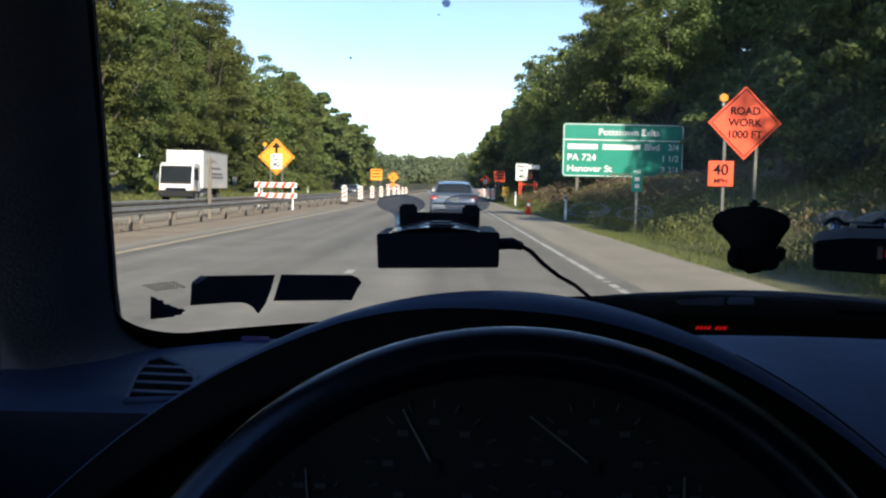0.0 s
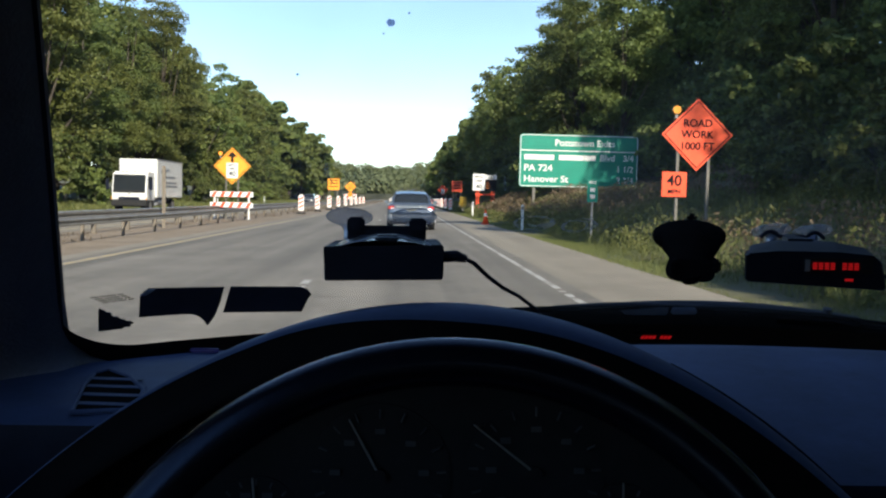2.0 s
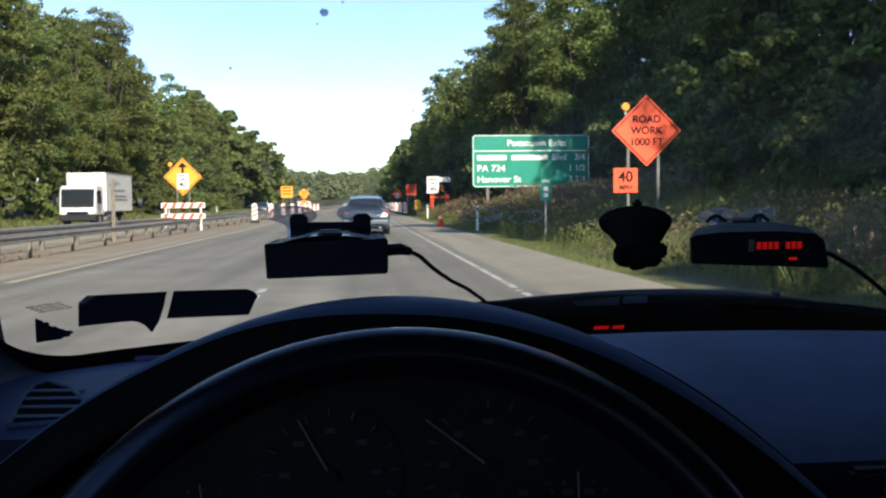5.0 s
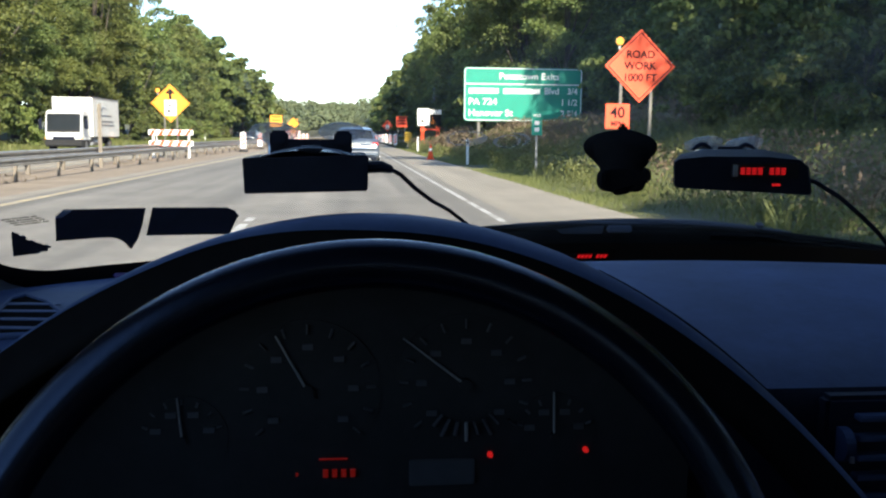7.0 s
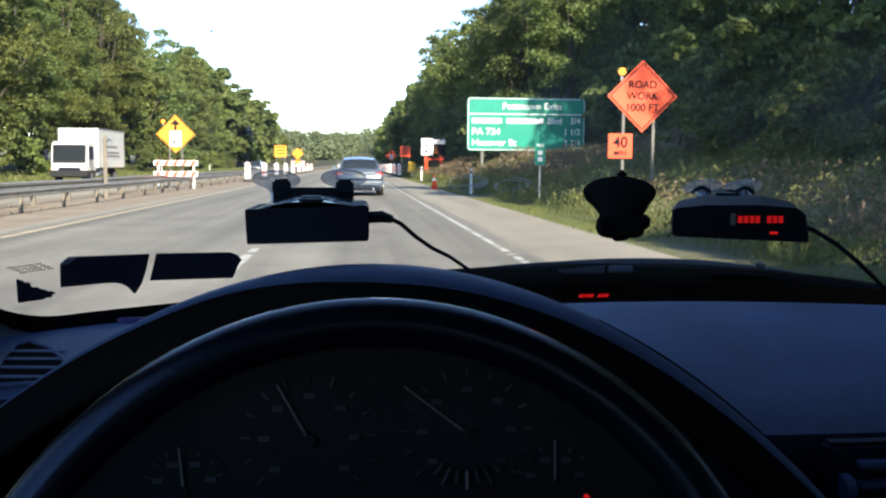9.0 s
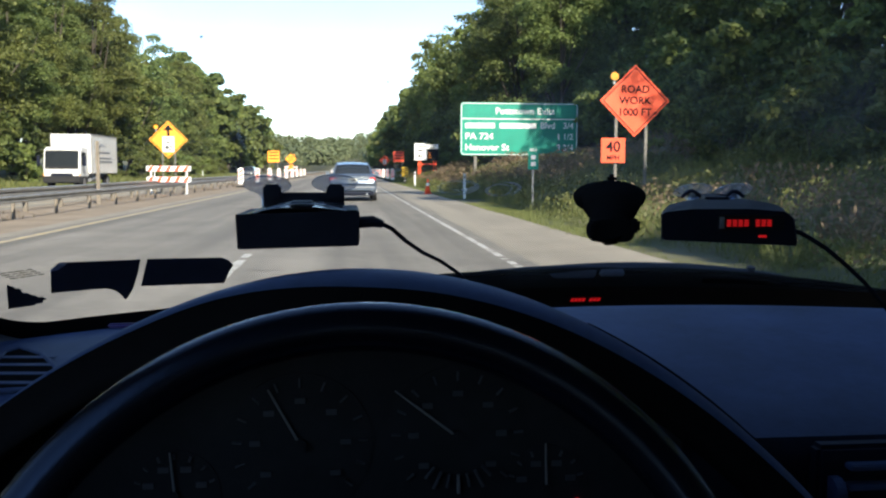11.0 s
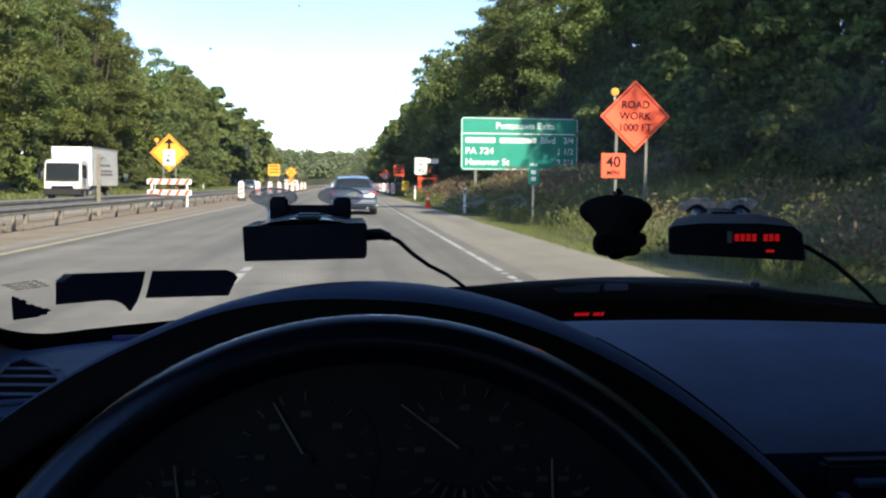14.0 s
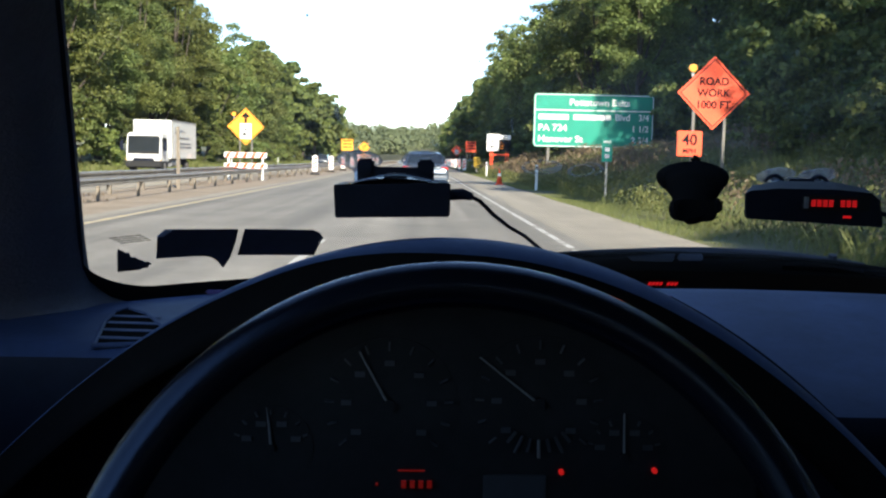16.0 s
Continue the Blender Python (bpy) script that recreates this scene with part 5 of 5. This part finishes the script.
M_AMBER_LAMP = glow_mat("amber_lamp", (1.0, 0.30, 0.03), 0.7)
for i, j in ((0, 0), (0, 1), (0, 2), (1, 0), (1, 2), (0, 4), (1, 4), (2, 0), (2, 2)):
    part("lamp", rod((0.27 + 0.10 * i, -0.021, 2.35 + 0.13 * j), (0.27 + 0.10 * i, -0.035, 2.35 + 0.13 * j), 0.035, segs=8), M_AMBER_LAMP, sp)
for x in (-0.75, -0.55, 0.75, 0.98):
    part("upright", box(x - 0.04, x + 0.04, 0.035, 0.10, 0.45, 2.2, 0.006, segs=1), M_ORANGE, sp, "orange steel upright")
part("crossbar", box(-0.85, 1.05, 0.03, 0.10, 1.65, 1.80, 0.006), M_ORANGE, sp, "orange crossbar")
part("rung", box(0.72, 1.0, 0.04, 0.09, 1.05, 1.11, 0.006), M_WHITE, sp)
part("trailer_bed", box(-0.95, 1.10, -0.1, 1.6, 0.38, 0.50, 0.02), M_ORANGE, sp, "orange trailer bed")
for x in (-1.02, 1.06):
    part("wheel", rod((x, 0.8, 0.26), (x + 0.16 * (1 if x > 0 else -1), 0.8, 0.26), 0.30, segs=20), M_TYRE, sp)


# upright work panels
def work_panel(x, y, lean, group, flip=1):
    z0 = max(land_z(x, y), -0.01)
    s = thing("channelizer", "white upright panel with orange slanted stripes on a rubber base", "channelizer", (x, y, z0), group)
    s.matrix_basis = pose(x, y, z0, lean, 0, 0)
    b = part("board", prism([(u, v + 0.72) for u, v in rounded(0.36, 1.0, 0.04, 3)], "y", -0.02, 0.02), M_WHITE, s)
    for k in range(3):
        z = 0.36 + 0.27 * k
        part("stripe", prism([(-0.15, z), (0.15, z + flip * 0.17), (0.15, z + flip * 0.17 + 0.12), (-0.15, z + 0.12)], "y", -0.026, -0.021), M_ORANGE, b)
    part("handle", box(-0.10, 0.10, -0.015, 0.015, 1.20, 1.28, 0.008), M_WHITE, s)
    part("base", box(-0.3, 0.3, -0.22, 0.22, 0.0, 0.10, 0.02), M_TYRE, s, "black rubber base")


for k in range(9):
    work_panel(-6.9, 60 + 11 * k, 0, "panels along the median")
for k in range(9):
    work_panel(4.35, 88 + 11 * k, 0, "panels along the shoulder")
for x, y, m in ((-8.3, 104, M_AMBER), (6.3, 112, M_ORANGE)):
    z0 = land_z(x, y)
    s = thing("work_zone_sign", "square orange work zone sign with unreadable dark text", "road sign", (x, y, z0))
    legs(s, (-0.45, 0.45), -0.3, 2.4, 0, 0.07)
    b = part("plate", box(-0.65, 0.65, 0, 0.02, 2.0, 3.3, 0.008), m, s)
    for k in range(3):
        part("text_bar", box(-0.5, 0.5, -0.006, -0.001, 2.35 + 0.35 * k, 2.47 + 0.35 * k), M_BLACK_INK, b)
hz = land_z(5.1, 81)
s = thing("hazard_marker", "yellow and black striped marker at the guardrail's end", "traffic marker", (5.15, 81.3, hz))
M_YELLOW = mat("yellow_marker_sheet", (0.85, 0.52, 0.03), 0.45, vary=0.1, scale=3)
b = part("plate", box(-0.3, 0.3, 0, 0.02, 0.55, 1.45, 0.006), M_YELLOW, s)
for k in range(4):
    z = 0.56 + 0.2 * k
    part("stripe", prism([(-0.28, z), (0.28, z + 0.16), (0.28, z + 0.26), (-0.28, z + 0.10)], "y", -0.006, -0.001), M_BLACK_INK, b)
part("post", box(-0.04, 0.04, 0.022, 0.08, -0.3, 1.2), M_STEEL, s)

# mile marker with a cone beside it, and slim white delineators
mz = land_z(5.6, 27)
s = thing("mile_marker", "small green mile marker plate on a slim post", "road marker", (5.6, 27, mz))
b = part("plate", box(-0.16, 0.16, 0, 0.012, 1.15, 1.85, 0.004), M_SIGN_GREEN, s, "green plate")
words("MILE", 0.11, M_WHITE, s, (0, -0.004, 1.74))
for z in (1.32, 1.52):
    part("figure_bar", box(-0.07, 0.07, -0.006, -0.001, z - 0.06, z + 0.06), M_WHITE, b)
part("post", box(-0.03, 0.03, 0.014, 0.05, -0.3, 1.7), M_STEEL, s)
cone = thing("traffic_cone", "orange traffic cone with a white band on the shoulder", "traffic cone", (3.9, 44, 0.0))
part("shell", rod((0, 0, 0.03), (0, 0, 0.72), 0.155, 0.03, 20), M_ORANGE, cone, smooth=True)
part("band", rod((0, 0, 0.40), (0, 0, 0.54), 0.0945, 0.0695, 20), M_WHITE, cone, "white band")
part("base", box(-0.2, 0.2, -0.2, 0.2, 0.0, 0.035, 0.01), M_ORANGE, cone)


def delineator(x, y, h=1.05):
    s = thing("delineator_post", "slim white delineator post at the road's edge", "delineator", (x, y, max(land_z(x, y), -0.02)), "delineator posts")
    part("post", box(-0.05, 0.05, -0.012, 0.012, -0.2, h, 0.006), M_WHITE, s)
    part("reflector", box(-0.035, 0.035, -0.018, -0.013, h - 0.22, h - 0.08, 0.002), M_DIALMARK, s)


for x, y in ((4.9, 66), (4.8, 37), (-20.2, 52), (-20.2, 75), (-20.2, 98), (-20.2, 130)):
    delineator(x, y)
s = thing("marker_post", "tall weathered white post standing in the median", "post", (-8.2, 31, -0.02))
part("post", box(-0.06, 0.06, -0.02, 0.02, -0.3, 2.1, 0.006), M_WOODPOST, s)


# ---- vehicles ----
def wheel_part(parent, x, y, r, side, w=0.2):
    t = part("wheel", rod((x, y, r), (x + side * w, y, r), r, segs=24), M_TYRE, parent, "black tyre")
    part("rim", rod((x + side * (w - 0.01), y, r), (x + side * (w + 0.012), y, r), r * 0.64, segs=16), M_RIM, t, "alloy rim")


def ring(y, w, z0, z1, top_w, z2, n_round=3):
    """Half-rounded cross-section of a car body at y: sill, flank, shoulder, deck."""
    half = [(w * 0.86, z0), (w * 0.97, z0 + 0.10), (w, z0 + (z1 - z0) * 0.5), (w * 0.985, z1 - 0.06), (w * 0.94, z1), (top_w, z2), (top_w * 0.5, z2 + 0.012)]
    return [(x, y, z) for x, z in half] + [(0, y, z2 + 0.016)] + [(-x, y, z) for x, z in reversed(half)]


def sedan(x, y, paint, label):
    c = thing("sedan_car", label, "car", (x, y, 0.0))
    body = [ring(0.0, 0.80, 0.36, 0.70, 0.60, 0.72), ring(0.05, 0.86, 0.26, 0.80, 0.72, 0.84), ring(0.12, 0.885, 0.22, 0.90, 0.74, 0.955), ring(0.35, 0.895, 0.20, 0.92, 0.75, 0.995),
            ring(0.85, 0.905, 0.19, 0.93, 0.76, 1.0), ring(1.9, 0.91, 0.19, 0.94, 0.78, 0.99), ring(3.0, 0.905, 0.19, 0.92, 0.78, 0.96), ring(3.9, 0.89, 0.20, 0.80, 0.74, 0.84), ring(4.5, 0.80, 0.25, 0.66, 0.6, 0.70), ring(4.68, 0.6, 0.35, 0.55, 0.45, 0.58)]
    part("body", loft(body), paint, c, smooth=True)
    cab = []
    for yy, wb, zb, wt, zt in ((0.72, 0.70, 0.985, 0.66, 1.0), (1.25, 0.745, 0.985, 0.60, 1.34), (1.65, 0.76, 0.985, 0.565, 1.42), (2.3, 0.765, 0.98, 0.57, 1.435), (2.75, 0.76, 0.97, 0.57, 1.39), (3.45, 0.72, 0.93, 0.66, 0.95)):
        cab.append([(wb, yy, zb - 0.02), ((wb + wt) / 2 + 0.02, yy, (zb + zt) / 2), (wt, yy, zt - 0.015), (wt * 0.6, yy, zt), (0, yy, zt + 0.01), (-wt * 0.6, yy, zt), (-wt, yy, zt - 0.015), (-(wb + wt) / 2 - 0.02, yy, (zb + zt) / 2), (-wb, yy, zb - 0.02)])
    part("glasshouse", loft(cab), M_CARGLASS, c, "dark tinted windows", smooth=True)
    roof = [[(s * wt, yy, zt) for s, wt, zt in ((-1, w, z - 0.02), (-0.6, w, z + 0.004), (0, w, z + 0.016), (0.6, w, z + 0.004), (1, w, z - 0.02))] for yy, w, z in ((1.22, 0.60, 1.345), (1.65, 0.575, 1.43), (2.3, 0.58, 1.445), (2.78, 0.58, 1.40))]
    part("roof", loft(roof, closed=False), paint, c, smooth=True)
    for s in (-1, 1):
        part("rear_pillar", tube([(s * 0.71, 0.66, 0.99), (s * 0.665, 1.0, 1.18), (s * 0.60, 1.25, 1.345)], [0.055, 0.045, 0.035], 8), paint, c)
        part("door_pillar", tube([(s * 0.775, 2.0, 0.97), (s * 0.59, 1.98, 1.41)], 0.03, 8), paint, c)
        lamp = part("tail_lamp", box(s * 0.72 - 0.13, s * 0.72 + 0.13, 0.035, 0.16, 0.74, 0.885, 0.03), M_TAIL, c, "red tail lamp")
        part("clear_lens", box(s * 0.69 - 0.07, s * 0.69 + 0.07, 0.030, 0.05, 0.775, 0.82, 0.006), M_LENS, lamp)
        part("door_mirror", prism(rounded(0.19, 0.13, 0.05), "y", 2.72, 2.82, bevel=0.02), paint, c).location = (s * 0.97, 0, 1.02)
        for yy in (0.95, 3.65):
            wheel_part(c, s * 0.70, yy, 0.315, s)
    bump = part("rear_bumper", box(-0.84, 0.84, -0.05, 0.12, 0.36, 0.64, 0.05), paint, c, smooth=False)
    part("bumper_strip", box(-0.80, 0.80, -0.062, -0.04, 0.49, 0.545, 0.01), M_BUMPER, bump, "grey bumper strip")
    part("lower_valance", box(-0.76, 0.76, -0.02, 0.15, 0.22, 0.37, 0.03), M_BLACK_PLASTIC, c)
    part("boot_lid", box(-0.60, 0.60, 0.015, 0.06, 0.66, 0.93, 0.02), paint, c)
    part("boot_trim", box(-0.56, 0.56, 0.000, 0.02, 0.835, 0.865, 0.006), M_RIM, c, "bright trim strip")
    pl = part("number_plate", box(-0.16, 0.16, -0.002, 0.016, 0.70, 0.82, 0.006), M_PLATE, c, "yellow and white plate")
    part("plate_bar", box(-0.12, 0.12, -0.006, -0.003, 0.74, 0.785), M_PAINT_DARK, pl)
    part("exhaust_tip", rod((0.52, -0.04, 0.27), (0.52, 0.2, 0.27), 0.035, segs=12), M_RIM, c)
    return c


sedan(0.2, 33.5, M_PAINT_BLUE, "blue-grey four-door sedan driving ahead in the lane")
sedan(-2.9, 210, M_PAINT_WHITE, "pale sedan far ahead on the highway")

# white box truck coming the other way
tr = thing("box_truck", "white box truck with a flat cab in the oncoming lanes", "truck", (-16.3, 54, 0.0))
tr.matrix_basis = pose(-16.3, 54, 0, 0, 0, 0) @ Matrix.Diagonal((0.92, 0.92, 0.88, 1))
part("cargo_box", box(-1.25, 1.25, 2.05, 8.6, 1.0, 3.65, 0.03), M_PAINT_WHITE, tr, "white cargo box")
for s in (-1, 1):
    part("box_rail", box(s * 1.25 - 0.02, s * 1.25 + 0.02, 2.03, 8.62, 3.58, 3.68, 0.008), M_STEEL, tr)
    part("box_corner", box(s * 1.25 - 0.03, s * 1.25 + 0.03, 2.03, 2.09, 1.0, 3.66, 0.008), M_STEEL, tr)
part("cab", prism([(0.0, 0.75), (-0.02, 1.42), (0.16, 2.50), (0.40, 2.72), (1.95, 2.74), (1.95, 0.75)], "x", -1.10, 1.10, bevel=0.07), M_PAINT_WHITE, tr, "white tilt cab")
part("windscreen", prism([(-0.030, 1.46), (0.145, 2.46), (0.175, 2.46), (0.01, 1.46)], "x", -1.01, 1.01), M_CARGLASS, tr, "dark windscreen")
part("cab_skirt", box(-1.09, 1.09, -0.06, 1.6, 0.36, 0.86, 0.04), M_TYRE, tr, "dark lower skirt")
part("bumper", box(-1.12, 1.12, -0.16, 0.06, 0.42, 0.70, 0.03), M_TYRE, tr, "dark bumper")
part("grille", box(-0.66, 0.66, -0.045, 0.0, 0.84, 1.02, 0.01), M_BLACK_PLASTIC, tr, "black grille")
part("badge", rod((0, -0.03, 1.22), (0, -0.012, 1.22), 0.06, segs=12), M_STEEL, tr)
part("wiper_panel", prism([(-0.034, 1.30), (-0.028, 1.46), (0.01, 1.46), (0.01, 1.30)], "x", -1.01, 1.01), M_TYRE, tr, "black panel under the windscreen")
for x in (-0.5, -0.25, 0.25, 0.5):
    part("roof_lamp", box(x - 0.06, x + 0.06, 0.36, 0.44, 2.70, 2.77, 0.01), M_AMBER, tr, "small amber roof lamp")
part("sun_visor", box(-0.98, 0.98, 0.02, 0.20, 2.50, 2.58, 0.02), M_PAINT_WHITE, tr)
for s in (-1, 1):
    part("side_window", box(s * 1.10 - 0.008, s * 1.10 + 0.008, 0.42, 1.30, 1.58, 2.40, 0.006), M_CARGLASS, tr)
    part("door_seam", box(s * 1.102 - 0.006, s * 1.102 + 0.006, 1.42, 1.45, 0.85, 2.5), M_BUMPER, tr)
    part("mirror", box(s * 1.38 - 0.10, s * 1.38 + 0.10, -0.04, 0.05, 1.50, 2.15, 0.03), M_BLACK_PLASTIC, tr)
    part("mirror_arm", tube([(s * 1.08, 0.18, 2.2), (s * 1.38, 0.02, 2.20), (s * 1.38, 0.02, 2.05)], 0.02, 8), M_BLACK_PLASTIC, tr)
    part("headlamp", box(s * 0.86 - 0.20, s * 0.86 + 0.20, -0.06, 0.0, 0.84, 0.99, 0.02), M_LENS, tr, "headlamp")
    part("turn_lamp", box(s * 1.085 - 0.03, s * 1.085 + 0.03, -0.05, 0.05, 0.86, 0.98, 0.01), M_AMBER, tr, "amber turn lamp")
    part("fuel_tank", tube([(s * 0.85, 2.6, 0.68), (s * 0.85, 3.9, 0.68)], 0.27, 16), M_BUMPER, tr)
    for yy in (0.95, 6.6):
        wheel_part(tr, s * 0.82, yy, 0.44, s, 0.26)
part("chassis", box(-0.5, 0.5, 0.4, 8.4, 0.52, 1.0, 0.02), M_BLACK_PLASTIC, tr)
part("lettering_swash", tube([(1.256, 2.9, 2.75), (1.256, 3.3, 3.15), (1.256, 3.9, 2.80), (1.256, 4.5, 3.05), (1.256, 5.4, 2.92)], 0.05, 6, squash=0.2), M_PAINT_DARK, tr, "dark swash of unreadable lettering")
for y0, y1, z in ((3.6, 6.6, 2.45), (3.1, 7.0, 2.05), (3.1, 7.2, 1.80)):
    part("lettering_bar", box(1.2505, 1.258, y0, y1, z - 0.07, z + 0.07), M_BUMPER, tr, "grey unreadable lettering")

# dark estate car beyond it
su = thing("estate_car", "dark estate car in the oncoming lanes", "car", (-13.0, 120, 0.0))
sb = [ring(0.0, 0.78, 0.36, 0.68, 0.60, 0.72), ring(0.12, 0.86, 0.24, 0.80, 0.72, 0.86), ring(1.0, 0.89, 0.22, 0.90, 0.76, 0.97), ring(2.4, 0.90, 0.21, 0.94, 0.78, 1.0), ring(4.3, 0.88, 0.24, 0.92, 0.76, 0.99), ring(4.5, 0.80, 0.36, 0.8, 0.7, 0.9)]
part("body", loft(sb), M_PAINT_DARK, su, smooth=True)
part("glasshouse", loft([[(s * w, yy, z) for s, w, z in ((1, wb, 0.96), (1, wt, zt - 0.02), (0.5, wt, zt), (-0.5, wt, zt), (-1, wt, zt - 0.02), (-1, wb, 0.96))] for yy, wb, wt, zt in ((1.0, 0.74, 0.70, 0.99), (1.75, 0.78, 0.60, 1.50), (3.6, 0.78, 0.60, 1.55), (4.35, 0.74, 0.62, 1.42), (4.45, 0.72, 0.66, 1.0))]), M_CARGLASS, su, "dark windows")
part("roof", loft([[(s * 0.61, yy, z) for s, z in ((-1, zt - 0.01), (-0.5, zt + 0.012), (0.5, zt + 0.012), (1, zt - 0.01))] for yy, zt in ((1.75, 1.50), (3.6, 1.55), (4.35, 1.43))], closed=False), M_PAINT_DARK, su)
part("grille", box(-0.45, 0.45, -0.02, 0.03, 0.45, 0.62, 0.01), M_BLACK_PLASTIC, su)
for s in (-1, 1):
    part("headlamp", box(s * 0.62 - 0.16, s * 0.62 + 0.16, -0.02, 0.10, 0.58, 0.70, 0.02), M_LENS, su)
    for yy in (0.85, 3.6):
        wheel_part(su, s * 0.69, yy, 0.32, s)
